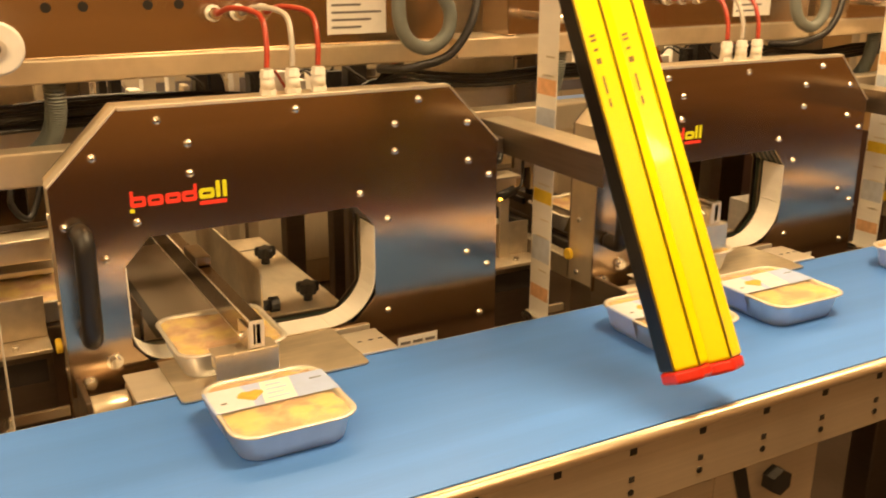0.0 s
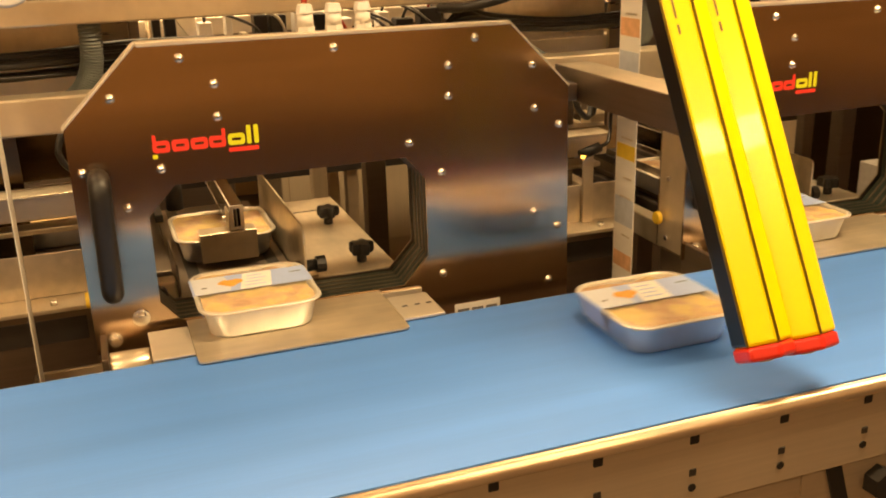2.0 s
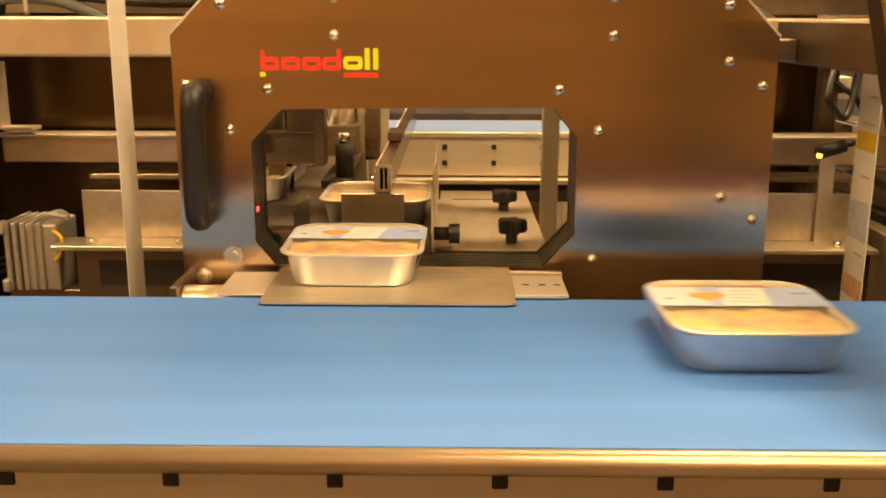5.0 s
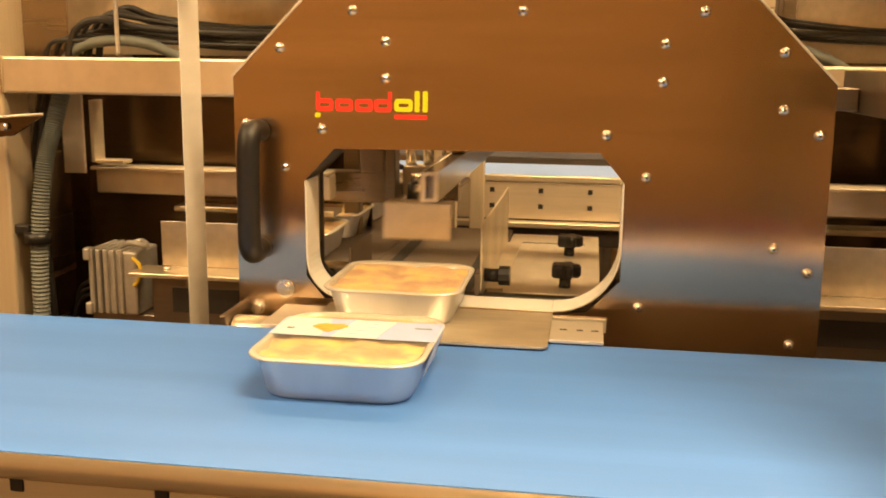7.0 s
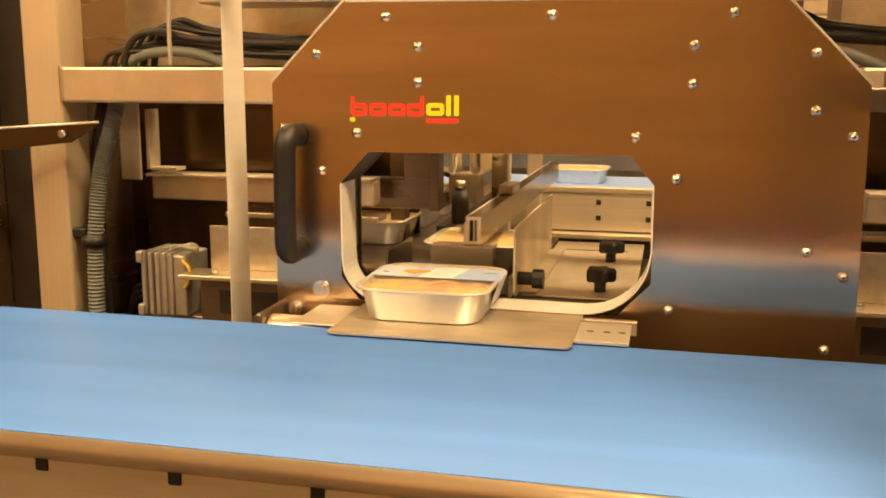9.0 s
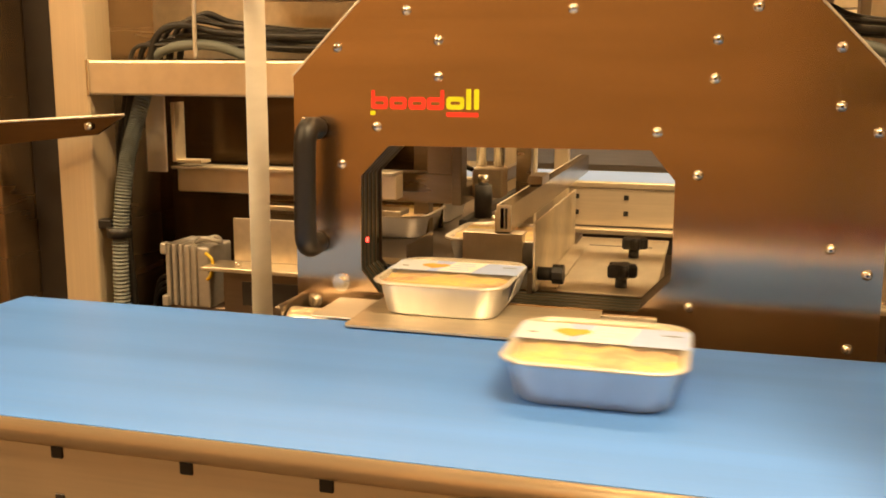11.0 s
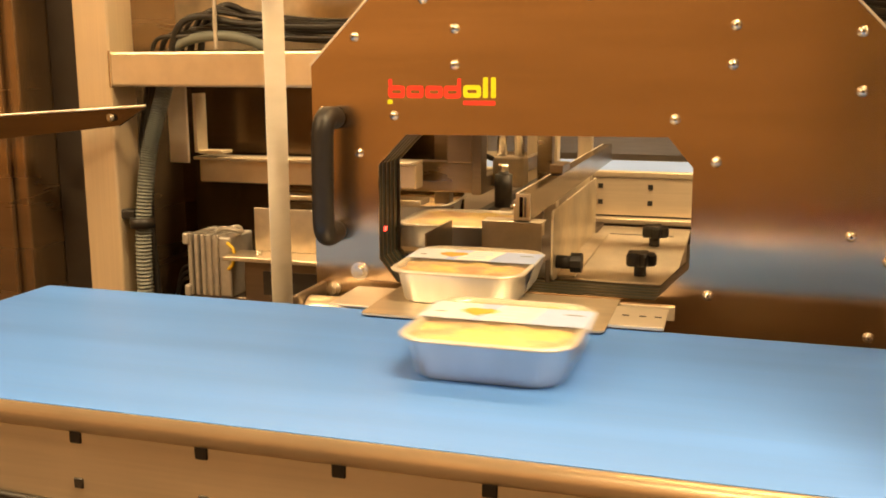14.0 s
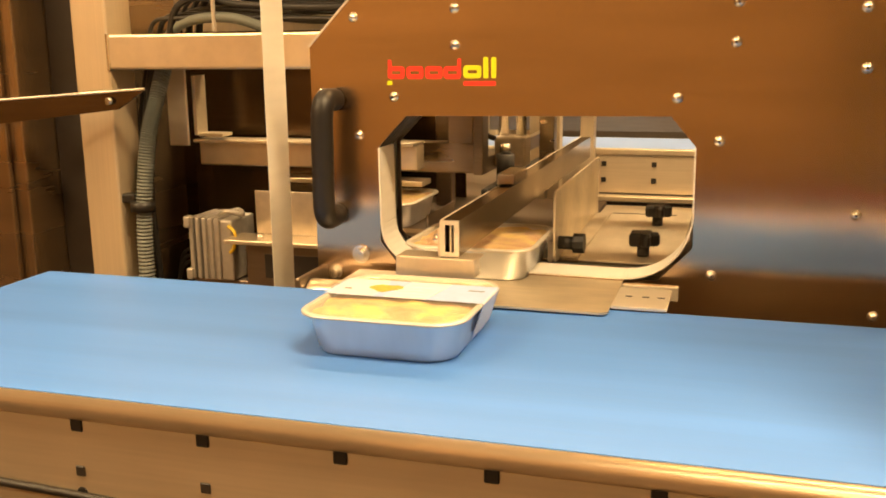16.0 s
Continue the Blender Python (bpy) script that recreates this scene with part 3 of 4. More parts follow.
def band():
    """A printed paper band: a strip over the tray's top, folded down both its sides."""
    th = holder("paper_band", 0, 0, 0, "pale blue and white printed paper band round a tray", "label", "paper bands")
    y0, y1, Z, X, t = -0.008, 0.060, 0.0438, 0.0874, 0.0003
    part("band_top", box(-X, X, y0, y1, Z, Z + t), BAND_BLUE, th)
    for s in (-1, 1):
        b = bmesh.new()
        pts = [(s * X, Z + t), (s * (X + 0.0014), Z - 0.0012), (s * (X - 0.010), 0.008), (s * (X - 0.0106), 0.008), (s * (X + 0.0009), Z - 0.0012), (s * (X - 0.0008), Z)]
        A = [b.verts.new((x, y0, z)) for x, z in pts]
        B = [b.verts.new((x, y1, z)) for x, z in pts]
        for i in range(len(pts)):
            j = (i + 1) % len(pts)
            b.faces.new((A[i], A[j], B[j], B[i]))
        b.faces.new(A)
        b.faces.new(B[::-1])
        finish(b)
        part("band_side", b, BAND_WHITE if s > 0 else BAND_BLUE, th)
    z0 = Z + t
    top = lambda nm, pts, m, dz=0.0003: part(nm, loft([[(x, y, z0) for x, y in pts], [(x, y, z0 + dz) for x, y in pts]], cap_last=True), m, th)
    top("print_patch", [(-X + 0.002, y0 + 0.001), (-0.034, y0 + 0.001), (-0.030, y0 + 0.03), (-0.036, y1 - 0.001), (-X + 0.002, y1 - 0.001)], BAND_WHITE)
    top("print_blob", [(-0.030 + 0.016 * math.cos(a) * (1 + 0.25 * math.sin(2 * a + 1)), 0.027 + 0.014 * math.sin(a) * (1 + 0.3 * math.sin(3 * a))) for a in [2 * math.pi * k / 14 for k in range(14)]], BAND_ORANGE, 0.0006)
    top("print_panel", [(-0.020, y0 + 0.001), (0.026, y0 + 0.001), (0.036, y1 - 0.003), (-0.008, y1 - 0.003)], PAPER, 0.0005)
    for k in range(4):
        y = 0.004 + 0.013 * k
        part("print_bar", box(-0.012 + 0.003 * k, 0.020 + 0.002 * k - 0.006 * (k % 2), y, y + 0.003, z0 + 0.0006, z0 + 0.0008), BAND_BLUE, th)
    part("print_bar", box(-0.074, -0.066, 0.014, 0.018, z0 + 0.0004, z0 + 0.0007), PRINT, th)
    part("print_bar", box(0.060, 0.078, 0.036, 0.039, z0 + 0.0001, z0 + 0.0003), PRINT, th)
    return th


# ---------------------------------------------------------------- infeed and pusher
def infeed(dx):
    th = holder("infeed_table", dx, 0, 0, "steel infeed table with dead plate and side guides", "machine table", "infeed tables")
    part("dead_plate", finish(loft([[(x + 0.2605, y - 0.0735, z) for x, y in rounded(0.1485, 0.0835, 0.009)] for z in (0.9545, 0.9570)], cap_first=True, cap_last=True)), POLISHED, th, "thin steel plate reaching over the belt")
    part("side_tongue", box(0.055, 0.1115, -0.122, -0.02, 0.9540, 0.9565, 0.0008), EDGE_STEEL, th)
    ru = part("scale_strip", box(0.4095, 0.473, -0.126, -0.036, 0.9540, 0.9580, 0.0008), EDGE_STEEL, th, "pale steel strip with small slots")
    for x in (0.425, 0.445, 0.463):
        part("slot", box(x - 0.004, x + 0.004, -0.082, -0.078, 0.9580, 0.9584), BLACK, ru)
    part("lower_lip", box(0.30, 0.478, -0.006, -0.001, 0.935, 0.953, 0.001), EDGE_STEEL, th)
    end = 0.85 if dx else 0.62
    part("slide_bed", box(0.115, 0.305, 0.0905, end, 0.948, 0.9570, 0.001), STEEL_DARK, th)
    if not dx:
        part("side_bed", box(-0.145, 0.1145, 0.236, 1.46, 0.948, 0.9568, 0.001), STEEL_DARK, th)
    for x in (0.145, 0.28):
        part("chain_rail", box(x - 0.010, x + 0.010, 0.0905, end, 0.9571, 0.9578), BLACK, th)
    bp = part("base_plate", box(0.312, 0.470, 0.092, 0.560, 0.952, 0.9600, 0.0015), STEEL_MATT, th, "pale machined base plate")
    part("base_slot", box(0.335, 0.445, 0.470, 0.476, 0.9600, 0.9604), BLACK, bp)
    # right guide: a folded plate
    side = [(0.47, 0.960), (0.47, 1.059), (0.072, 1.059), (0.0645, 1.0575), (0.0605, 1.052), (0.060, 1.046), (0.060, 0.978), (0.0605, 0.970), (0.0645, 0.963), (0.072, 0.960)]
    g = loft([[(x, y, z) for y, z in side] for x in (0.306, 0.3095)], True, True)
    finish(g)
    bmesh.ops.bevel(g, geom=g.edges[:], offset=0.0006, segments=1, affect="EDGES")
    gp = part("guide_plate", g, POLISHED, th, "folded steel side guide")
    part("guide_foot", box(0.3096, 0.335, 0.094, 0.45, 0.9606, 0.9640, 0.0008), STEEL_MATT, gp)
    part("guide_lug", box(0.298, 0.3055, 0.064, 0.10, 0.958, 0.990, 0.001), STEEL_DARK, gp)
    b = cyl((0.3096, 0.088, 0.984), (0.330, 0.088, 0.984), 0.0095, 14)
    b = cyl((0.330, 0.088, 0.984), (0.345, 0.088, 0.984), 0.0140, 10, bm=b, smooth=False)
    part("guide_knob", b, BLACK, gp, "black clamping knob")
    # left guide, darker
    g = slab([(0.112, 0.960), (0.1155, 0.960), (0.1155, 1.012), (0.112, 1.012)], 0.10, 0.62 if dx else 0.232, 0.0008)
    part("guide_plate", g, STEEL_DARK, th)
    part("guide_bracket", box(0.055, 0.111, 0.100, 0.135, 0.952, 0.985, 0.004), STEEL, th)
    part("guide_knob", cyl((0.085, 0.098, 0.972), (0.085, 0.080, 0.972), 0.010, 10), BLACK, th)
    part("support_rail", box(0.03, 0.06, 0.09, 1.3, 0.90, 0.947, 0.003), STEEL, th)
    part("support_rail", box(0.315, 0.465, 0.10, 0.55, 0.86, 0.9515, 0.003), STEEL, th)
    part("under_frame", box(0.10, 0.305, 0.09, end, 0.88, 0.945, 0.003), DARK, th)
    for x in (0.05, 0.26):
        part("leg", box(x - 0.02, x + 0.02, end - 0.10, end - 0.06, 0.0, 0.88, 0.003), STEEL, th)
    for y in (0.375, 0.139):
        kn = holder("star_knob", dx + 0.420, y, 0.9601, "black star knob on the base plate", "knob", "star knobs")
        b = cyl((0, 0, 0), (0, 0, 0.016), 0.0085, 14)
        part("stem", b, BLACK, kn)
        pts = [(0.0185 * (1 + 0.22 * math.cos(5 * a)) * math.cos(a), 0.0185 * (1 + 0.22 * math.cos(5 * a)) * math.sin(a)) for a in [2 * math.pi * k / 40 for k in range(40)]]
        b = loft([[(x * 0.9, y_ * 0.9, 0.015) for x, y_ in pts], [(x, y_, 0.018) for x, y_ in pts], [(x, y_, 0.030) for x, y_ in pts], [(x * 0.88, y_ * 0.88, 0.034) for x, y_ in pts]], True, True)
        part("star_grip", finish(b), BLACK, kn)
    return th


def pusher():
    """The pusher: a square tube that carries a plate at its front. Its origin is at the foot of the plate's front face."""
    th = holder("tray_pusher", 0, 0, 0, "square steel pusher arm with a flat push plate", "pusher", "pusher arms")
    part("push_plate", box(-0.048, 0.048, 0.0, 0.003, 0.0, 0.051, 0.001), STEEL_MATT, th, "thin flat push plate")
    part("plate_lip", box(-0.048, 0.048, 0.0031, 0.038, 0.048, 0.051, 0.0008), STEEL_MATT, th)
    for x in (-0.048, 0.0452):
        part("plate_gusset", slab([(x, 0.030), (x + 0.0028, 0.030), (x + 0.0028, 0.0478), (x, 0.0478)], 0.0031, 0.022), STEEL_MATT, th)
    o = [(0.006, 0.053), (0.028, 0.053), (0.028, 0.095), (0.006, 0.095)]
    i = [(0.009, 0.056), (0.025, 0.056), (0.025, 0.092), (0.009, 0.092)]
    part("tube", ring(o, i, 0.006, 1.0), TUBE_STEEL, th, "hollow square steel tube")
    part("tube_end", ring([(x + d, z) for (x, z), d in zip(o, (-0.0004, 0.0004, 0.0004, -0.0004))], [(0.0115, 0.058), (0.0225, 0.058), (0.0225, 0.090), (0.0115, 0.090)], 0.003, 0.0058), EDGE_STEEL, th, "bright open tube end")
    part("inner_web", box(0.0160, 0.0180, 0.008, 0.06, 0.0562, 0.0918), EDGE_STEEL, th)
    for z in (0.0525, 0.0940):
        part("tube_edge_highlight", box(0.0052, 0.0078, 0.006, 1.0, z, z + 0.0015, 0.0004, 1), EDGE_STEEL, th, "tube edge highlight as a pale strip")
    part("end_clamp", box(0.0025, 0.0055, 0.004, 0.05, 0.051, 0.085, 0.0008), STEEL, th)
    part("clamp_bolt", cyl((0.003, 0.02, 0.070), (-0.006, 0.02, 0.070), 0.006, 6), CHROME, th)
    part("stop_block", box(0.004, 0.030, 0.28, 0.36, 0.0960, 0.112, 0.002), STEEL_MID, th)
    return th


def gantry(dx):
    """The drive that stands over the infeed and carries the pusher."""
    th = holder("pusher_drive", dx, 0, 0, "steel drive frame over the infeed with black cylinder", "machine frame", "pusher drives")
    part("cross_rail", box(-0.30, 0.10, 0.42, 0.46, 1.030, 1.084, 0.003), STEEL_MID, th)
    part("upright", box(0.055, 0.100, 0.400, 0.412, 1.085, 1.40, 0.002), STEEL_MID, th)
    part("upright_shade_side", box(0.1005, 0.118, 0.400, 0.44, 1.03, 1.40, 0.002), STEEL_DARK, th)
    part("upright", box(0.160, 0.190, 0.68, 0.71, 1.0, 1.40, 0.002), STEEL_MID, th)
    part("upright", box(0.095, 0.125, 1.10, 1.14, 0.0, 1.45, 0.002), STEEL_V, th)
    part("upright", box(0.05, 0.09, 1.10, 1.14, 0.0, 1.45, 0.002), STEEL_V, th)
    part("cross_beam", box(-0.02, 0.225, 1.141, 1.18, 1.36, 1.42, 0.003), STEEL, th)
    part("cylinder", cyl((0.145, 0.455, 1.003), (0.145, 0.455, 1.062), 0.016, 18), BLACK, th, "black air cylinder")
    part("cylinder_tip", cyl((0.145, 0.455, 1.062), (0.145, 0.455, 1.080), 0.010, 14), CHROME, th)
    part("bearing_block", box(0.100, 0.160, 0.55, 0.60, 1.026, 1.083, 0.004), STEEL_MATT, th)
    part("rod", cyl((0.113, 0.575, 1.0835), (0.113, 0.575, 1.42), 0.010, 14), CHROME, th)
    part("rod", cyl((0.147, 0.575, 1.0835), (0.147, 0.575, 1.42), 0.010, 14), CHROME, th)
    part("linear_rail", box(0.085, 0.100, 0.48, 1.2, 1.02, 1.05, 0.002), STEEL_DARK, th)
    part("black_rail", box(0.105, 0.120, 0.435, 1.0, 0.985, 1.000, 0.002), BLACK, th)
    part("side_cover", box(-0.29, -0.150, 0.52, 0.53, 0.86, 1.0, 0.002), STEEL_MATT, th)
    part("top_slab", box(-0.27, 0.02, 0.36, 0.41, 1.012, 1.022, 0.002), STEEL_MATT, th)
    part("sensor_box", box(0.16, 0.235, 0.95, 1.0, 1.10, 1.15, 0.003), WHITE, th)
    part("sensor_slot", box(0.175, 0.22, 0.947, 0.9495, 1.115, 1.132), BLACK, th)
    part("cable", sweep([(0.02, 0.50, 1.17), (0.05, 0.47, 1.14), (0.08, 0.50, 1.10), (0.10, 0.55, 1.08)], 0.005), BLACK, th)
    part("cable", sweep([(-0.02, 0.40, 1.20), (-0.04, 0.36, 1.15), (-0.01, 0.36, 1.12), (0.03, 0.42, 1.20)], 0.006), BLACK, th)
    return th


# ---------------------------------------------------------------- frames beside each machine
def side_frame(dx, first):
    th = holder("frame_stand", dx, 0, 0, "welded stainless square tube frame", "machine frame", "machine frames")
    x0 = -0.449 if first else -0.23
    if first:
        part("post", box(-0.517, -0.450, 0.16, 0.23, 0.0, 1.95, 0.004), STEEL_V, th, "upright square tube post")
        part("weld", box(-0.4515, -0.4475, 0.157, 0.165, 1.218, 1.278, 0.0012), CHROME, th)
        part("hanger", box(-0.437, -0.399, 0.300, 0.306, 1.082, 1.235, 0.001), EDGE_STEEL, th)
        part("hanger_angle", box(-0.392, -0.385, 0.31, 0.345, 1.10, 1.205, 0.001), STEEL, th)
        part("hanger_angle", box(-0.384, -0.335, 0.31, 0.345, 1.098, 1.104, 0.001), STEEL, th)
        part("cross_bar", box(-0.44, -0.395, 0.211, 0.419, 1.236, 1.270, 0.003), STEEL, th)
    part("beam", box(x0, 0.10, 0.16, 0.21, 1.220, 1.276, 0.004), STEEL, th, "horizontal square tube beam")
    part("shelf_rail", box(x0 + 0.05, 0.02, 0.335, 0.375, 1.044, 1.086, 0.003), STEEL, th)
    part("shelf_top", box(x0 + 0.05, 0.02, 0.315, 0.375, 1.0865, 1.092, 0.001), STEEL_MATT, th)
    part("beam_back", box(x0, 0.10, 0.42, 0.47, 1.220, 1.276, 0.004), STEEL, th)
    part("back_panel", box(x0, 0.02, 0.36, 0.366, 1.281, 1.75, 0.001), STEEL_MATT, th, "beige steel back panel")
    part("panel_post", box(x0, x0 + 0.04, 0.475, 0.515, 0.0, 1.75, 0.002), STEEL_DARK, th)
    # angle shelf in front of the motor
    part("angle_upright", box(-0.232, -0.02, 0.225, 0.228, 0.945, 1.018, 0.0008), STEEL_MATT, th)
    sh = part("angle_shelf", box(-0.262, -0.02, 0.165, 0.2275, 0.937, 0.9445, 0.0015), STEEL_MATT, th)
    for x in (-0.205, -0.075):
        part("bolt", cyl((x, 0.185, 0.9446), (x, 0.185, 0.952), 0.006, 6), CHROME, sh)
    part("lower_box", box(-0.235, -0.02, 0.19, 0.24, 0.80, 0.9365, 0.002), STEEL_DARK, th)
    part("dark_slot", box(-0.200, -0.03, 0.1885, 0.1898, 0.878, 0.918), DARK, th)
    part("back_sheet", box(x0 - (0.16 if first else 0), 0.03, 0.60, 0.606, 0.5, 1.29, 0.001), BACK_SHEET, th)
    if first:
        part("shade_sheet", box(-0.449, -0.105, 0.400, 0.406, 0.5, 1.215, 0.001), BACK_SHEET, th)
    # geared motor with cooling fins
    mo = holder("geared_motor", dx - 0.30, 0.22, 0.865, "small finned cast aluminium geared motor", "motor", "geared motors")
    part("motor_block", box(-0.018, 0.035, -0.02, 0.06, 0.0, 0.105, 0.004), MOTOR_ALU, mo)
    for k in range(5):
        x = -0.045 + 0.0125 * k
        part("fin", box(x, x + 0.0075, -0.025, 0.065, 0.002, 0.108, 0.002), MOTOR_ALU, mo)
    part("lug", box(-0.052, -0.040, -0.030, -0.012, 0.090, 0.110, 0.003), MOTOR_ALU, mo)
    part("lug", box(-0.052, -0.040, -0.030, -0.012, 0.000, 0.020, 0.003), MOTOR_ALU, mo)
    part("ring", sweep([(0.0, 0.0, 0.108), (0.02, -0.01, 0.118), (0.045, 0.0, 0.112), (0.02, 0.03, 0.114), (0.0, 0.0, 0.108)], 0.004), MOTOR_ALU, mo)
    part("wire", sweep([(0.03, -0.022, 0.095), (0.045, -0.028, 0.085), (0.04, -0.024, 0.06), (0.03, -0.02, 0.05)], 0.003), LABEL_YELLOW, mo)
    for k in range(3):
        part("wire", sweep([(-0.05, 0.0, 0.03 + 0.01 * k), (-0.08, 0.01, 0.015 + 0.01 * k), (-0.10, 0.02, -0.02), (-0.11, 0.02, -0.06)], 0.003), BLACK, mo)
    part("mount", box(-0.05, 0.06, -0.01, 0.06, -0.865, -0.0005, 0.002), STEEL_DARK, mo)
    if first:
        # ribbed conduit with clamp
        ho = tagged(part("ribbed_conduit", sweep([(-0.415, 0.17, 0.70), (-0.416, 0.17, 0.84), (-0.412, 0.17, 0.98), (-0.402, 0.18, 1.10), (-0.392, 0.20, 1.17), (-0.385, 0.24, 1.26)], 0.0128, 14, waves=110, wave=0.0015), HOSE),
                    "grey ribbed cable conduit", "conduit", "ribbed conduits")
        ho.matrix_basis = pose(dx, 0, 0)
        part("conduit_lower", cyl((-0.415, 0.17, 0.0), (-0.415, 0.17, 0.70), 0.0135, 12), HOSE, ho)
        part("conduit_sleeve", cyl((-0.4155, 0.17, 0.705), (-0.4155, 0.17, 0.735), 0.020, 12), BLACK, ho)
        cl = holder("conduit_clamp", dx, 0, 0, "black plastic clamp round the conduit", "clamp", "conduit clamps")
        part("clamp_ring", cyl((-0.413, 0.17, 0.985), (-0.413, 0.17, 1.002), 0.021, 16), BLACK, cl)
        part("clamp_arm", box(-0.485, -0.425, 0.165, 0.185, 0.998, 1.014, 0.003), BLACK, cl)
        # black cables next to it
        for k, (ox, oy) in enumerate(((-0.012, 0.03), (-0.006, 0.05), (-0.030, 0.045))):
            c = tagged(part("power_cable", sweep([(-0.42 + ox, 0.18 + oy, 0.02), (-0.42 + ox, 0.18 + oy, 0.7), (-0.43 + ox, 0.18 + oy, 1.0), (-0.42 + ox, 0.19 + oy, 1.12), (-0.41 + ox, 0.21 + oy, 1.23)], 0.006, 8), BLACK),
                       "black power cable hanging by the post", "cable", "upright cables")
            c.matrix_basis = pose(dx, 0, 0)
    # cable bundle lying on the beams
    for k in range(9):
        r = random.Random(40 + k)
        if not first and k < 4:
            continue
        z = 1.280 + 0.0045 * k
        y = 0.235 + 0.017 * (k % 5)
        pts = [(-0.425 + 0.008 * k, y, 1.245 - 0.003 * k), (-0.41 + 0.008 * k, y, 1.295 + 0.003 * k), (-0.36 + 0.007 * k, y, z + 0.022 + 0.002 * k), (-0.25, y + 0.01, z + 0.022 + r.uniform(-0.006, 0.006)),
               (-0.10, y, z + 0.012 + r.uniform(-0.006, 0.006)), (0.10, y + 0.02, z + 0.015), (0.30, y, z + 0.01), (0.50, y, z - 0.01), (0.62, y + 0.03, z - 0.02)]
        c = tagged(part("black_cable", sweep(pts, 0.0038 + 0.0011 * (k % 3), 8), BLACK), "black cable in the bundle on the frame", "cable", "bundled cables")
        c.matrix_basis = pose(dx, 0, 0)
    c = tagged(part("grey_hose", sweep([(-0.40, 0.245, 1.262), (-0.36, 0.24, 1.292), (-0.30, 0.235, 1.302), (-0.24, 0.235, 1.296), (-0.18, 0.24, 1.270), (-0.15, 0.25, 1.24)], 0.0085, 12), HOSE), "grey air hose arched over the beam", "hose", "grey hoses")
    c.matrix_basis = pose(dx, 0, 0)
    if first:
        c = tagged(part("white_tube", sweep([(-0.29, 0.226, 1.278), (-0.292, 0.23, 1.36), (-0.285, 0.235, 1.45), (-0.28, 0.24, 1.60)], 0.0035, 8), TUBE_CLEAR), "thin milky tube rising from the beam", "tube")
    # band film running down from the reel
    fs = holder("film_web", dx, 0, 0, "band film web running down beside the machine", "film", "film webs")
    part("web", box(-0.1008, -0.1000, 0.027, 0.093, 0.86, 2.3), FILM, fs, "white narrow film web")
    part("guide_roller", cyl((-0.108, 0.020, 0.86), (-0.108, 0.100, 0.86), 0.008, 12), CHROME, fs)
    part("roller_arm", box(-0.104, -0.012, 0.094, 0.103, 0.852, 0.868, 0.001), STEEL, fs)
    part("reel_axle", cyl((-0.108, 0.01, 2.3), (-0.108, 0.11, 2.3), 0.012, 12), CHROME, fs)
    part("reel_hanger", box(-0.118, -0.098, 0.103, 0.112, 2.29, 2.999, 0.001), STEEL, fs)
    if not first:
        for z, h, m in ((1.50, 0.05, WEB_BLUE), (1.315, 0.030, WEB_ORANGE), (1.235, 0.055, WEB_BLUE), (1.105, 0.026, LABEL_YELLOW), (0.985, 0.050, WEB_BLUE), (0.905, 0.028, WEB_ORANGE)):
            part("print_patch", box(-0.1014, -0.1009, 0.030, 0.090, z, z + h), m, fs)
        for k in range(14):
            z = 0.93 + 0.035 * k
            part("print_bar", box(-0.1013, -0.1009, 0.038, 0.075 - 0.01 * (k % 3), z, z + 0.003), STEEL_MATT, fs)
    # small motor shaft stub below the machine's corner
    ro = holder("return_roller", dx + 0.02, -0.06, 0.925, "steel roller end below the machine corner", "roller", "return rollers")
    part("roller", cyl((-0.02, 0, 0), (0.035, 0, 0), 0.024, 22, bevel=0.002), STEEL, ro)
    part("roller_plate", box(0.036, 0.100, -0.03, 0.035, 0.000, 0.020, 0.002), STEEL_MATT, ro)
    part("roller_bracket", box(-0.03, -0.021, -0.03, 0.07, -0.06, 0.03, 0.002), STEEL_DARK, ro)
    kn = holder("yellow_knob", dx - 0.012, 0.077, 0.983, "yellow round knob on the machine side", "knob", "yellow knobs")
    part("knob_cap", cyl((-0.003, 0.0, 0), (-0.012, 0.0, 0), 0.012, 16, bevel=0.002), LABEL_YELLOW, kn)
    part("knob_stem", cyl((0, 0.0, 0), (-0.003, 0.0, 0), 0.006, 12), STEEL, kn)
    if first:
        return
    # small sensor and yellow knob by the film
    se = holder("photo_sensor", dx - 0.088, 0.21, 1.081, "black photo sensor with a lit lamp", "sensor", "photo sensors")
    b = cyl((-0.02, 0, 0.0), (0.02, 0.0, 0.012), 0.010, 12)
    part("sensor_body", b, BLACK, se)
    part("sensor_lamp", cyl((-0.0215, -0.008, -0.002), (-0.016, -0.008, -0.002), 0.0035, 8), LED_ORANGE, se)
    part("sensor_bracket", box(-0.01, 0.012, 0.006, 0.012, -0.137, 0.0, 0.001), STEEL, se)
    part("sensor_cable", sweep([(0.02, 0, 0.012), (0.045, 0.01, 0.02), (0.06, 0.03, 0.06), (0.07, 0.04, 0.14)], 0.0035), BLACK, se)


def brace(dx):
    th = holder("guard_bracket", dx, 0, 0, "dark folded steel channel bracket beside the machine", "bracket", "guard brackets")
    part("channel_side", box(0.770, 0.773, -0.26, 0.115, 1.219, 1.271, 0.001), STEEL_DARK, th)
    part("channel_top", box(0.7735, 0.835, -0.26, 0.115, 1.268, 1.271, 0.001), STEEL_MATT, th)
    part("channel_arm", box(0.7375, 0.7695, 0.03, 0.084, 1.222, 1.250, 0.002), STEEL_DARK, th)



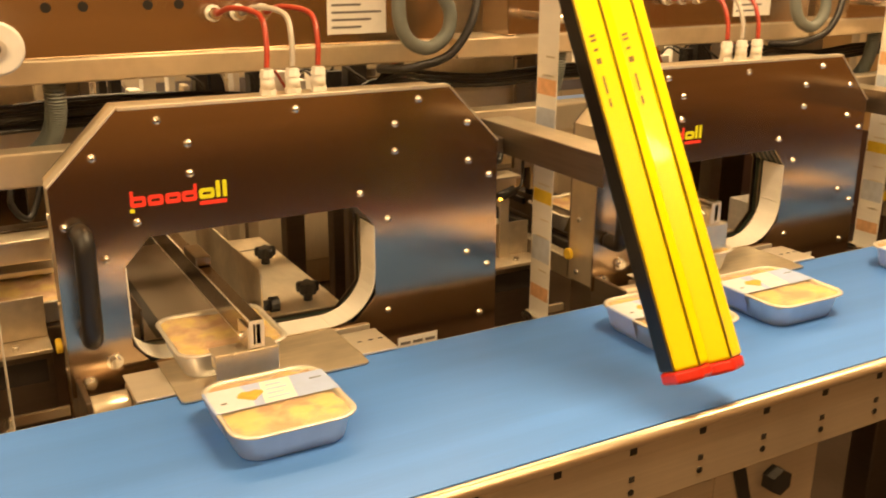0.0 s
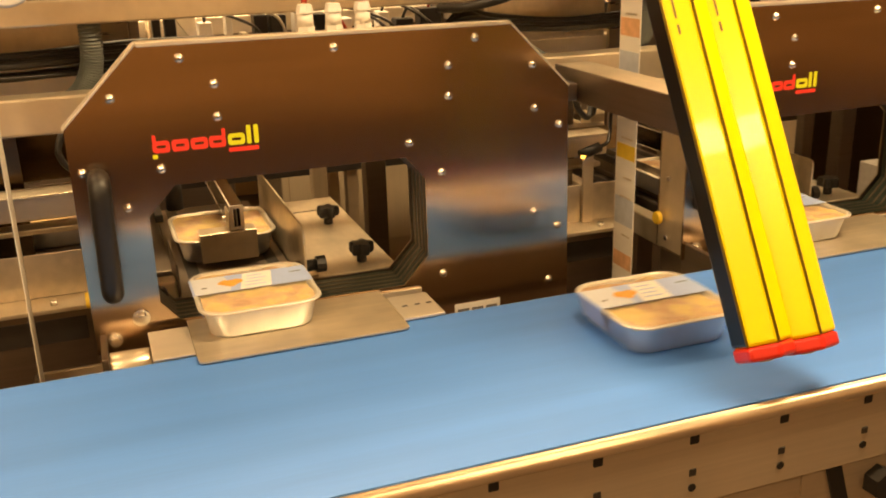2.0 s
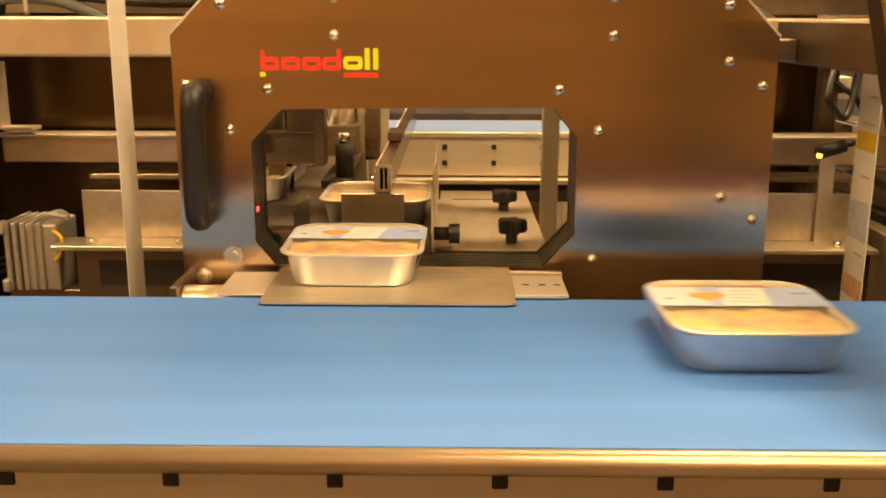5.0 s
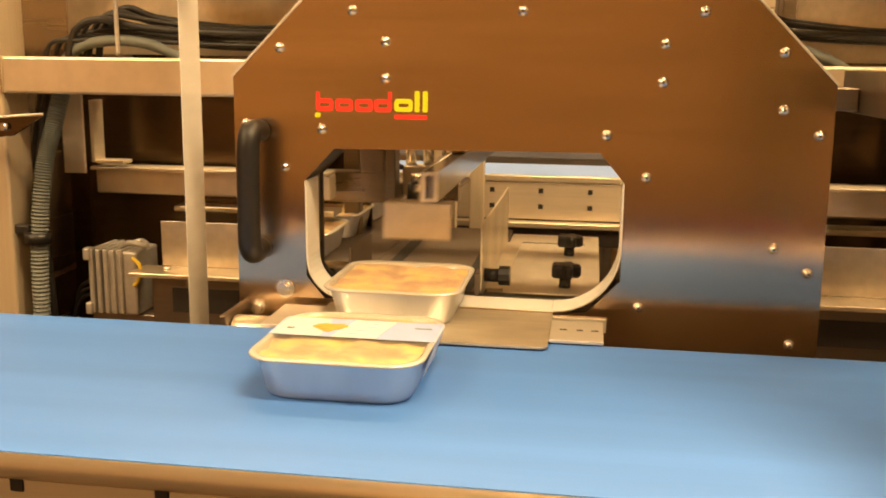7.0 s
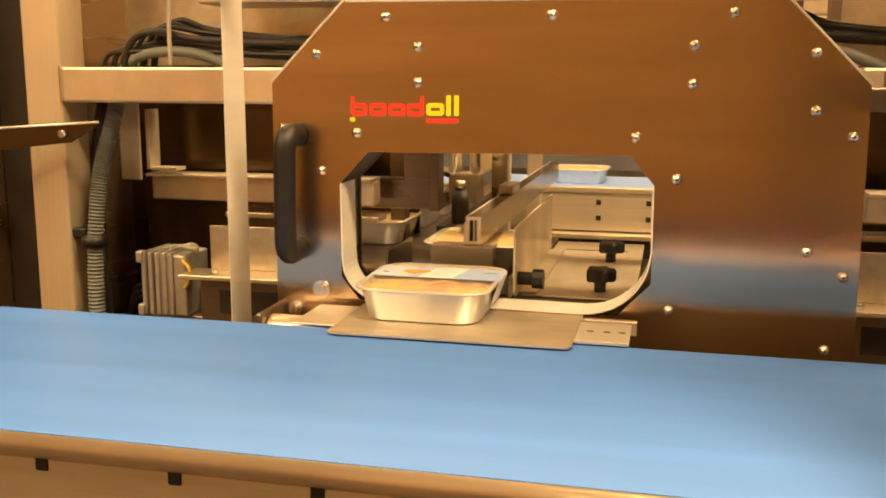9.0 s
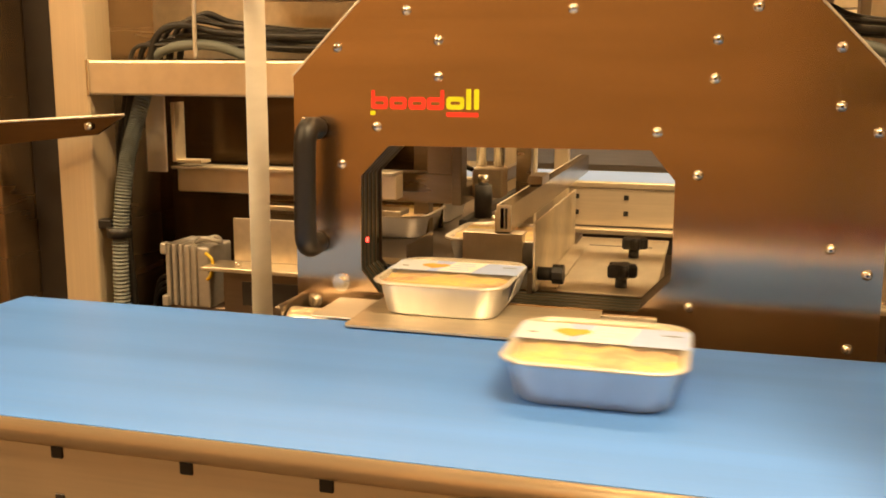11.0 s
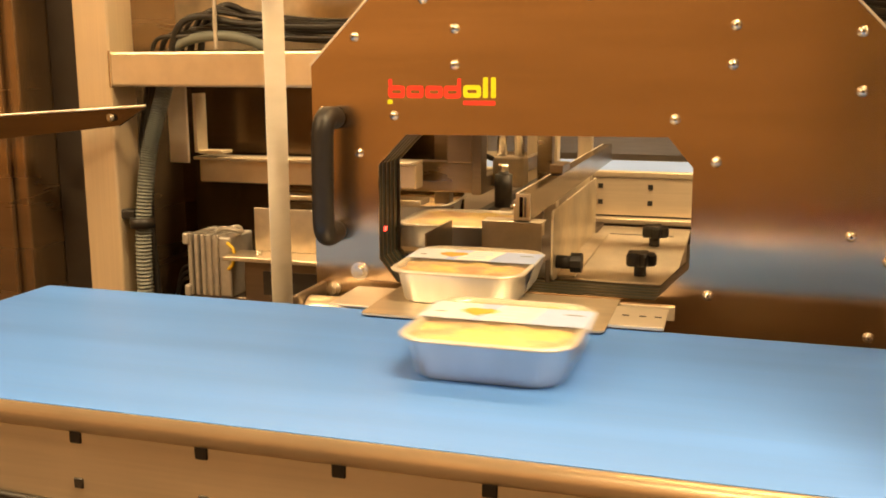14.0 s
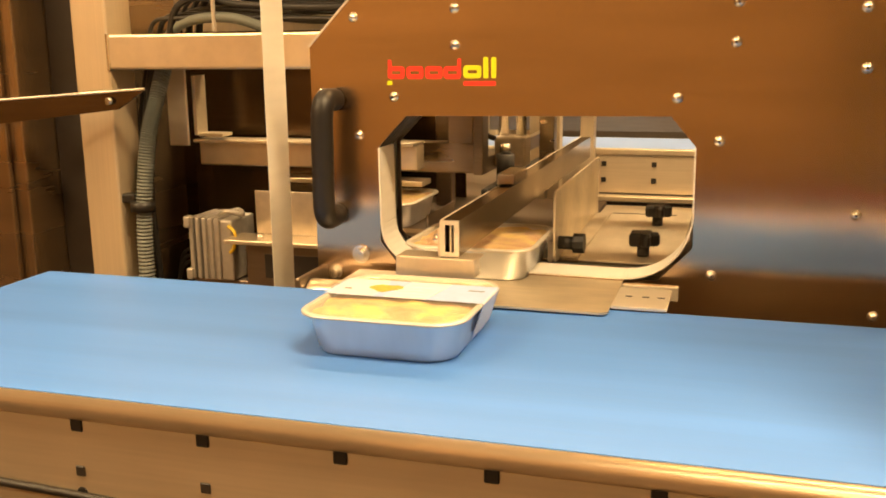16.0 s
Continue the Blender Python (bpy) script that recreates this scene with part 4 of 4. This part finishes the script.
def control_box(dx):
    th = holder("control_box", dx, 0, 0, "long brushed steel control box over the machine", "control box", "control boxes")
    part("box_body", box(-0.10, 0.745, 0.20, 0.30, 1.412, 1.80, 0.003), STEEL_H, th)
    part("lower_flange", box(-0.22, 0.745, 0.19, 0.31, 1.374, 1.4115, 0.003), STEEL, th)
    for k, x in enumerate((0.292, 0.334, 0.376)):
        f = part("air_fitting", cyl((x, 0.199, 1.475), (x, 0.165, 1.475), 0.010, 10), CHROME, th)
        part("fitting_collar", cyl((x, 0.190, 1.475), (x, 0.182, 1.475), 0.014, 12), WHITE, f)
        gx = (0.330, 0.372, 0.416)[k]
        t = tagged(part("air_tube", sweep([(x, 0.163, 1.475), (x + 0.012, 0.12, 1.487), (gx + 0.004, 0.075, 1.478), (gx + 0.004, 0.048, 1.438), (gx, 0.040, 1.399)], 0.0046, 10), TUBE_CLEAR if k == 1 else TUBE_RED),
                   "milky clear air tube" if k == 1 else "red air tube bent into a gland", "tube", "air tubes")
        t.matrix_basis = pose(dx, 0, 0)
    st = part("type_label", box(0.50, 0.615, 0.1985, 0.1997, 1.43, 1.53), PAPER, th, "white type plate with small print")
    for k in range(6):
        part("print_bar", box(0.508, 0.565 + 0.02 * (k % 3), 0.1980, 0.1984, 1.44 + 0.013 * k, 1.444 + 0.013 * k), PRINT, st)
    for x in (0.035, 0.09, 0.19, 0.24, 0.64, 0.67):
        part("hole", cyl((x, 0.1998, 1.490 if x < 0.5 else 1.395), (x, 0.1985, 1.490 if x < 0.5 else 1.395), 0.008 if x < 0.5 else 0.004, 12), BLACK, th)
    part("hanger_rod", box(0.0, 0.04, 0.23, 0.27, 1.801, 2.999, 0.002), STEEL, th)
    part("hanger_rod", box(0.62, 0.66, 0.23, 0.27, 1.801, 2.999, 0.002), STEEL, th)
    g = tagged(part("hose_loop", sweep([(0.66, 0.16, 1.70), (0.615, 0.13, 1.55), (0.60, 0.115, 1.47), (0.615, 0.11, 1.425), (0.655, 0.11, 1.408), (0.695, 0.115, 1.43), (0.705, 0.12, 1.47), (0.69, 0.13, 1.52), (0.72, 0.15, 1.62), (0.72, 0.17, 1.75)], 0.0125, 12), HOSE), "looped grey air hose", "hose", "grey hose loops")
    g.matrix_basis = pose(dx, 0, 0)
    g = tagged(part("black_cable", sweep([(0.80, 0.20, 1.60), (0.76, 0.12, 1.48), (0.70, 0.10, 1.40), (0.62, 0.11, 1.375), (0.58, 0.16, 1.37)], 0.008, 10), BLACK), "black cable from the control box", "cable", "box cables")
    g.matrix_basis = pose(dx, 0, 0)
    # white deflection roller
    ro = holder("deflection_roller", dx - 0.058, 0.0, 1.452, "white plastic deflection roller on an axle", "roller", "deflection rollers")
    b = cyl((0, -0.012, 0), (0, 0.004, 0), 0.036, 32, bevel=0.004)
    part("roller_disc", b, WHITE, ro)
    part("hub", cyl((0, -0.0125, 0), (0, -0.016, 0), 0.013, 18), TRAY_RIM, ro)
    part("axle", cyl((0, 0.0045, 0), (0, 0.21, 0), 0.008, 12), CHROME, ro)
    part("axle_bolt", cyl((0, -0.0162, 0), (0, -0.020, 0), 0.006, 6), STEEL_DARK, ro)
    # a second conduit hanging behind the sloped corner
    c = tagged(part("ribbed_conduit", sweep([(0.035, 0.215, 1.400), (0.036, 0.22, 1.34), (0.028, 0.225, 1.295), (0.005, 0.23, 1.262), (-0.03, 0.235, 1.245)], 0.0165, 12, waves=46, wave=0.0016), HOSE), "grey ribbed cable conduit under the control box", "conduit", "hanging conduits")
    c.matrix_basis = pose(dx, 0, 0)


# ---------------------------------------------------------------- left cabinet and far things
def fittings_rail(dx):
    """A rail of small valves, plugs and labels between the machine's top and the control box."""
    r = random.Random(9)
    th = holder("fittings_rail", dx, 0.45, 1.285, "steel rail crowded with small valves and plugs", "valve rail", "fittings rails")
    part("rail", box(-0.02, 0.72, 0.0, 0.05, -0.012, 0.0, 0.002), STEEL, th)
    for x in (0.0, 0.66):
        part("rail_post", box(x, x + 0.03, 0.051, 0.08, -1.285, 0.0, 0.002), STEEL_DARK, th)
    x = 0.0
    mats = (WHITE, BLACK, STEEL, PAPER, BLACK, EDGE_STEEL, PAPER, DARK, STEEL_MATT, BLACK)
    while x < 0.68:
        w, h = r.uniform(0.012, 0.045), r.uniform(0.030, 0.085)
        part(r.choice(("valve", "plug", "coupling")), box(x, x + w, 0.004, 0.04, 0.0, h, 0.002), r.choice(mats), th)
        if r.random() < 0.5:
            part("tube_end", sweep([(x + w / 2, 0.02, h), (x + w / 2 + 0.01, 0.0, h + 0.02), (x + w / 2 + r.uniform(0.03, 0.09), -0.03, h - 0.01), (x + w / 2 + 0.1, -0.03, 0.0)], 0.003, 6), r.choice((BLACK, TUBE_CLEAR, TUBE_RED, BLACK)), th)
        x += w + r.uniform(0.003, 0.025)


def profile_brace(dx):
    """Pale aluminium profiles that cross behind the machine's top, with a notice plate on them."""
    th = holder("profile_brace", dx, 0.62, 0, "pale aluminium profiles crossing behind the machine", "machine frame", "profile braces")
    for x, lean in ((0.16, -0.30), (0.30, -0.45)):
        b = box(-0.016, 0.016, 0.0, 0.03, -0.16, 0.16, 0.002)
        b = box(-0.004, 0.004, -0.0015, 0.0, -0.159, 0.159, bm=b)
        bmesh.ops.transform(b, matrix=Matrix.Translation((x, 0, 1.42)) @ Matrix.Rotation(lean * 2, 4, "Y"), verts=b.verts)
        part("brace_profile", b, EDGE_STEEL, th)
    part("cross_profile", box(-0.20, 0.74, 0.031, 0.071, 1.30, 1.335, 0.003), EDGE_STEEL, th)
    part("end_post", box(-0.20, -0.165, 0.0715, 0.107, 0.0, 1.60, 0.003), STEEL_DARK, th)
    part("end_post", box(0.70, 0.735, 0.0715, 0.107, 0.0, 1.60, 0.003), STEEL_DARK, th)
    nt = part("notice_plate", box(0.36, 0.50, 0.024, 0.0305, 1.336, 1.40, 0.001), PAPER, th, "white notice plate with a yellow mark")
    part("yellow_mark", box(0.43, 0.47, 0.0225, 0.0239, 1.35, 1.366), LABEL_YELLOW, nt)
    for k in range(3):
        part("print_bar", box(0.37, 0.415, 0.0230, 0.0239, 1.35 + 0.014 * k, 1.355 + 0.014 * k), PRINT, nt)


def left_cabinet():
    th = holder("machine_cabinet", 0, 0, 0, "tall brown-toned steel cabinet beside the conveyor end", "cabinet")
    part("cabinet_body", box(-1.30, -0.600, 0.12, 0.80, 0.0, 2.2, 0.004), BROWN, th)
    part("door", box(-1.29, -0.625, 0.108, 0.119, 0.1, 2.1, 0.003), BROWN, th)
    part("gap_shade_strip", box(-0.599, -0.545, 0.20, 0.26, 0.0, 2.2, 0.003), DARK, th)
    br = holder("flat_bracket", 0, 0, 0, "flat steel bracket arm with a pointed end", "bracket")
    b = bmesh.new()
    pts = [(-0.70, 1.168, 0.02), (-0.370, 1.190, 0.140), (-0.415, 1.158, 0.123), (-0.70, 1.126, 0.02)]
    A = [b.verts.new((x, y, z)) for x, z, y in pts]
    B = [b.verts.new((x, y + 0.006, z)) for x, z, y in pts]
    for i in range(4):
        j = (i + 1) % 4
        b.faces.new((A[i], A[j], B[j], B[i]))
    b.faces.new(A[::-1])
    b.faces.new(B)
    part("arm", finish(b), BACK_SHEET, br)
    part("edge_highlight", cyl((-0.70, 0.019, 1.1685), (-0.372, 0.139, 1.1903), 0.0022, 8), EDGE_STEEL, br, "highlight along the top edge, as a pale rod")
    part("bolt", cyl((-0.42, 0.118, 1.172), (-0.423, 0.110, 1.172), 0.006, 10), CHROME, br)
    part("arm_foot", box(-0.72, -0.6995, 0.012, 0.119, 1.12, 1.178, 0.002), STEEL, br)


def far_side():
    th = holder("far_conveyor", 0, 0, 0, "second belt conveyor with a pale blue belt", "conveyor")
    part("belt", box(-1.6, 2.6, 1.62, 1.98, 0.915, 0.945, 0.006), FAR_BELT, th)
    part("edge_rail", box(-1.6, 2.6, 1.600, 1.6195, 0.930, 0.950, 0.004), STEEL, th)
    sd = part("side_plate", box(-1.6, 2.6, 1.604, 1.612, 0.820, 0.929, 0.001), ALU_SIDE, th)
    sq = mesh_of("punched_hole", box(-0.007, 0.007, -0.001, 0.0012, -0.007, 0.007), BLACK)
    for k in range(-8, 12):
        for z in (0.905, 0.858):
            o = new("punched_hole", sq)
            o.parent = sd
            o.matrix_basis = pose(0.165 + 0.144 * k, 1.6028, z)
    part("lower_rail", box(-1.6, 2.6, 1.56, 1.60, 0.80, 0.816, 0.003), STEEL, th)
    part("gap_shade_block", box(-1.6, 2.6, 1.62, 1.9, 0.74, 0.80), DARK, th)
    part("guard_sheet", box(-1.6, 2.6, 2.02, 2.026, 0.96, 1.22, 0.001), STEEL_DARK, th)
    for x in (-1.4, -0.3, 0.8, 1.9):
        part("leg", box(x - 0.02, x + 0.02, 1.65, 1.69, 0.0, 0.915, 0.003), STEEL, th)
        part("leg", box(x - 0.02, x + 0.02, 1.92, 1.96, 0.0, 0.915, 0.003), STEEL, th)
        part("guard_post", box(x - 0.015, x + 0.015, 1.985, 2.015, 0.90, 1.22, 0.002), STEEL, th)
    # machines and cabinets of the line behind
    rnd = random.Random(5)
    for x, w, h, m in ((-2.2, 0.9, 1.9, STEEL_V), (-1.1, 0.7, 1.5, STEEL_V), (-0.25, 0.8, 1.25, STEEL_DARK), (0.75, 0.9, 1.7, STEEL_V), (1.85, 0.8, 1.4, STEEL_V), (2.8, 0.9, 1.9, STEEL_V)):
        c = holder("steel_cabinet", x, 2.7, 0, "steel machine cabinet of the line behind", "cabinet", "far cabinets")
        part("cabinet_body", box(0, w, 0, 0.6, 0, h, 0.006), m, c)
        part("door", box(0.03, w - 0.03, -0.012, -0.001, 0.12, h - 0.05, 0.004), m, c)
        part("door_grip", box(w - 0.10, w - 0.08, -0.03, -0.0125, h * 0.6, h * 0.6 + 0.12, 0.003), BLACK, c)
    # crossing frames, pipes and shelves at mid depth, over and behind the machines
    for k, (x, z, l) in enumerate(((-1.2, 1.33, 0.9), (0.5, 1.40, 1.5), (1.9, 1.33, 1.4), (-0.9, 1.55, 2.4), (1.2, 1.60, 2.0), (-0.8, 1.17, 1.0))):
        f = holder("frame_rail", x, 0.95 + 0.10 * k, z, "bright steel frame rail behind the machines", "rail", "frame rails")
        part("rail", box(0, l, 0, 0.05, 0, 0.05, 0.003), STEEL, f)
        for e in (0.05, l - 0.09):
            part("rail_post", box(e, e + 0.04, 0.051, 0.09, -z, 0.3, 0.003), STEEL_V, f)
    for k in range(5):
        x = -1.0 + 0.75 * k
        p = holder("valve_block", x, 0.75, 1.285, "dark valve block with white labels", "valve block", "valve blocks")
        part("block", box(0, 0.28, 0, 0.10, 0, 0.06, 0.004), DARK, p)
        for j in range(5):
            part("label", box(0.02 + 0.05 * j, 0.055 + 0.05 * j, -0.0015, -0.0002, 0.015, 0.045), PAPER if j % 2 else LABEL_YELLOW, p)
        part("stand", box(0.11, 0.16, 0.03, 0.07, -1.285, -0.0005, 0.002), STEEL_DARK, p)


# ---------------------------------------------------------------- the giant pencils
def pencils():
    axis = Vector((-0.04, 0.51, 1.0)).normalized()
    base = Vector((0.768, -0.517, 1.000))
    turn = axis.to_track_quat("Z", "Y").to_matrix().to_4x4()
    th = holder("giant_pencils", 0, 0, 0, "bundle of giant yellow and black pencils hanging over the belt", "pencils")
    th.matrix_basis = Matrix.Translation(base) @ turn
    L = 1.75
    away, left = Vector((0.62, 0.78, 0)), Vector((-0.78, 0.62, 0))
    v = turn.to_3x3().inverted() @ -away
    face = math.degrees(math.atan2(v.y, v.x))
    rightward = (turn.to_3x3() @ Vector((1, 0, 0))).x
    def hexagon(cx, cy, r, a0):
        return [(cx + r * math.cos(radians(a0 + 60 * k)), cy + r * math.sin(radians(a0 + 60 * k))) for k in range(6)]
    for cx, cy, r, a0, z in ((-0.030, 0.0, 0.039, face - 25, 0.0), (0.0365, 0.004, 0.036, face - 22, 0.004)):
        h = hexagon(cx, cy, r, a0)
        p = holder("pencil", 0, 0, 0)
        p.parent = th
        def prism(pts, z0, z1, bev=0.0045):
            b = loft([[(x, y, z0) for x, y in pts], [(x, y, z1) for x, y in pts]], True, True)
            finish(b)
            bmesh.ops.bevel(b, geom=b.edges[:], offset=bev, segments=2, affect="EDGES", profile=0.5)
            return b
        b = prism(h, z + 0.018, z + L)
        body = part("pencil_body", b, YELLOW, p, "glossy yellow six-sided pencil")
        body.data.materials.append(PENCIL_BLACK)
        body.data.materials.append(WOOD)
        for f in body.data.polygons:
            nw = turn.to_3x3() @ f.normal
            if nw.dot(away) > 0.3 or (cx * rightward < 0 and nw.dot(left) > 0.5):
                f.material_index = 1 if nw.dot(left) > 0.5 else 2
        part("dipped_end", prism(hexagon(cx, cy, r + 0.0004, a0), z, z + 0.0178), PENCIL_RED, p, "red dipped pencil end")
        for x_, y_ in h:
            w_ = turn.to_3x3() @ Vector((x_ - cx, y_ - cy, 0))
            if w_.dot(away) < 0.0 and w_.dot(left) < 0.02:
                part("edge_line", cyl((x_, y_, z + 0.019), (x_, y_, z + L - 0.002), 0.0017, 6), EDGE_LINE, body)
        n_ = turn.to_3x3().inverted() @ -away
        n_ = Vector((n_.x, n_.y, 0)).normalized()
        side_ = Vector((0, 0, 1)).cross(n_)
        m_ = Matrix((side_, Vector((0, 0, 1)), n_)).transposed().to_4x4()
        m_.translation = Vector((cx, cy, 0)) + n_ * (r * 0.866 + 0.0006)
        for zz, hh, ww in ((0.508, 0.0035, 0.008), (0.501, 0.0035, 0.008), (0.487, 0.0035, 0.006), (0.470, 0.008, 0.007), (0.435, 0.026, 0.0028), (0.408, 0.012, 0.0028)):
            bb = box(-ww / 2, ww / 2, zz - hh / 2, zz + hh / 2, 0, 0.0005)
            bmesh.ops.transform(bb, matrix=m_, verts=bb.verts)
            part("print_bar", bb, EDGE_LINE, body)
        part("lead", cyl((cx, cy, z - 0.003), (cx, cy, z - 0.0001), 0.008, 12), WOOD, p)
    part("hanging_wire", cyl((0, 0.02, L), (0, 0.02 - 0.0, L + 0.45), 0.003, 8), STEEL, th)


hall()
conveyor()
FIRST = bander()
copy_thing(FIRST, pose(PITCH, 0, 0))
copy_thing(FIRST, pose(2 * PITCH, 0, 0))
side_frame(2 * PITCH, False)
control_box(2 * PITCH)
STRIPS = [(0.0, *q) for q in film_strips(0.0)] + [(PITCH, *q) for q in film_strips(PITCH)]
for dx in (0.0, PITCH):
    infeed(dx)
    gantry(dx)
    side_frame(dx, dx == 0.0)
    control_box(dx)
    brace(dx)
    fittings_rail(dx)
for dx in (0.0, PITCH):
    profile_brace(dx)
left_cabinet()
far_side()
pencils()
MASTER_TRAY = tray()
MASTER_BAND = band()
PUSHER = pusher()
PUSHER_2 = copy_thing(PUSHER, pose(PITCH, 0, 0))


# ---------------------------------------------------------------- what moves
FAR_X = 0.235
CYCLE, PUSH0, INDEX0 = 3.23, 2.62, 3.96     # seconds: one cycle, a push, and the belt's start after it
ARCH_Y, BELT_Y, QUEUE = -0.014, -0.283, 0.345
STARTS = {-1: 0.75, 1: 7.16, 3: 13.67}       # belt starts that come a little late or early
LANE = -0.028                                # how far the trays of the second machine lie off its middle
STEP = 0.70                                  # how far the belt moves in one go


def clip_rows(rows):
    """Rows between the clip's start and end, with rows at both of these times."""
    def at(t):
        for (t0, a), (t1, b) in zip(rows, rows[1:]):
            if t0 <= t <= t1:
                s = (t - t0) / (t1 - t0) if t1 > t0 else 0
                s = s * s * (3 - 2 * s)
                return tuple(p + (q - p) * s for p, q in zip(a, b))
        return rows[0][1] if t < rows[0][0] else rows[-1][1]
    inside = [(t, p) for t, p in rows if 0 < t < 16.0]
    return [(0.0, at(0.0))] + inside + [(16.0, at(16.0))]


def lane(dx):
    return 0.2125 + dx + (LANE if dx else 0.0)


def tray_rows(k, dx=0.0, shift=0.0):
    """Where the tray stands that is pushed on to the belt in push k."""
    push = lambda n: PUSH0 + shift + CYCLE * n
    start = lambda n: STARTS.get(n, INDEX0 + CYCLE * n)
    rows = []
    if not dx:
        # a close queue beside the slide; its first tray is carried across when the pusher has lifted
        y0 = ARCH_Y + QUEUE
        for m in range(8, 1, -1):
            p = push(k - m)
            a, b = y0 + 0.2 * (m - 1), y0 + 0.2 * (m - 2)
            rows += [(p + 0.0, (-0.262, a, 0.957)), (p + 0.3, (-0.262, b, 0.957))]
        rows += [(p + 1.45, (-0.262, y0, 0.957)), (p + 1.58, (-0.20, y0, 0.957)), (p + 1.75, (-0.05, y0, 0.957)), (p + 1.85, (0, y0, 0.957))]
    for m in ((2, 1) if dx else (1,)):
        a, b = ARCH_Y + QUEUE * m, ARCH_Y + QUEUE * (m - 1)
        p = push(k - m)
        rows += [(p - 0.05, (0, a, 0.957)), (p + 0.15, (0, a - 0.10, 0.957)), (p + 0.4, (0, a - 0.28, 0.957)), (p + 0.6, (0, b, 0.957))]
    p = push(k)
    rows += [(p, (0, ARCH_Y, 0.9575)), (p + 0.1, (0, ARCH_Y - 0.065, 0.9575)), (p + 0.2, (0, ARCH_Y - 0.18, 0.9565)), (p + 0.3, (0, ARCH_Y - 0.255, 0.953)), (p + 0.42, (0, BELT_Y, 0.9525))]
    x = 0.0
    for n in range(k, 6):
        s = start(n)
        if s > 16.2 or x > 2.6:
            break
        for dt, d in ((0, 0), (0.12, 0.028), (0.45, 0.168), (0.8, 0.318), (1.2, 0.489), (1.55, 0.640), (1.75, STEP)):
            rows.append((s + dt, (x + d, BELT_Y, 0.9525)))
        x += STEP
    return clip_rows([(t, (lane(dx) + q[0], q[1], q[2])) for t, q in rows])


def band_rows(k, dx, rows):
    """The band waits in the arch's housing, drops over the tray, and then goes with it."""
    drop = INDEX0 + CYCLE * (k - 1) + (0.14 if k == 1 else 0.02)
    wait = (lane(dx), 0.020, 1.176 + 0.008 * (k % 6))
    if drop + 0.25 <= 0:
        return rows
    out = [(0.0, wait)]
    if drop > 0.05:
        out.append((drop, wait))
    out += [(drop + 0.16, (lane(dx), 0.014, 0.964)), (drop + 0.24, (lane(dx), ARCH_Y, 0.9575))]
    return [r for i, r in enumerate(out) if i == 0 or r[0] > 0.02] + [(t, q) for t, q in rows if t > drop + 0.3]


def film_keys(th, name, dx):
    """The strips lie in the track, or are drawn into the housing."""
    away = {"left": (-0.03, 0, 0), "bottom": (0, 0, -0.02), "right": (0.03, 0, 0), "corner": (-0.022, 0, -0.02), "corner_r": (0.022, 0, -0.02)}[name]
    away = Vector(away) + Vector((0, 0.006, 0))
    rows = []
    for n in range(-1, 5):
        b, p = INDEX0 + CYCLE * n - 0.02 + (0.08 if n == 0 else 0), PUSH0 + CYCLE * (n + 1) - (0.5 if n == -1 else 0.22)
        rows += [(b, (0, 0, 0)), (b + 0.15, tuple(away)), (p, tuple(away)), (p + 0.12, (0, 0, 0))]
    walk(th, [(t, pose(q[0] + dx, q[1], q[2])) for t, q in clip_rows(rows)])


def pusher_keys(th, dx, shift=0.0):
    rows = []
    for n in range(-1, 5):
        p = PUSH0 + shift + CYCLE * n
        for dt, y, z in ((-0.22, 0.225, 0), (0, 0.107, 0), (0.1, 0.042, 0), (0.2, -0.073, 0), (0.3, -0.148, 0), (0.42, -0.180, 0), (0.55, -0.160, 0), (0.70, -0.145, 0.004),
                         (0.83, -0.110, 0.045), (0.98, -0.060, 0.066), (1.11, 0.040, 0.067), (1.22, 0.190, 0.067), (1.34, 0.245, 0.067), (1.46, 0.245, 0.05), (1.62, 0.228, 0.0)):
            rows.append((p + dt, (lane(dx), y, 0.963 + z)))
    walk(th, [(t, pose(*q)) for t, q in clip_rows(rows)])


def motions():
    for dx, ks, shift in ((0.0, range(-4, 7), 0.0), (PITCH, range(-2, 7), -0.25)):
        for k in ks:
            rows = tray_rows(k, dx, shift)
            t_ob = copy_thing(MASTER_TRAY, pose(*rows[0][1]))
            walk(t_ob, [(t, pose(*q)) for t, q in rows])
            b_ob = copy_thing(MASTER_BAND, pose(*rows[0][1]))
            walk(b_ob, [(t, pose(*q)) for t, q in band_rows(k, dx, rows)])
    for dx, th, name in STRIPS:
        film_keys(th, name, dx)
    pusher_keys(PUSHER, 0.0)
    pusher_keys(PUSHER_2, PITCH, -0.25)
    # a plain tray passes by on the far conveyor
    far = [(0.0, -0.95), (6.55, -0.95), (6.75, -0.90), (9.0, FAR_X), (11.0, FAR_X + 0.98), (11.2, FAR_X + 1.03), (16.0, FAR_X + 1.03)]
    walk(MASTER_TRAY, [(t, pose(x, 1.80, 0.9455)) for t, x in far])
    walk(MASTER_BAND, [(0.0, pose(3.6, BELT_Y, 0.9525)), (16.0, pose(3.6, BELT_Y, 0.9525))])


motions()
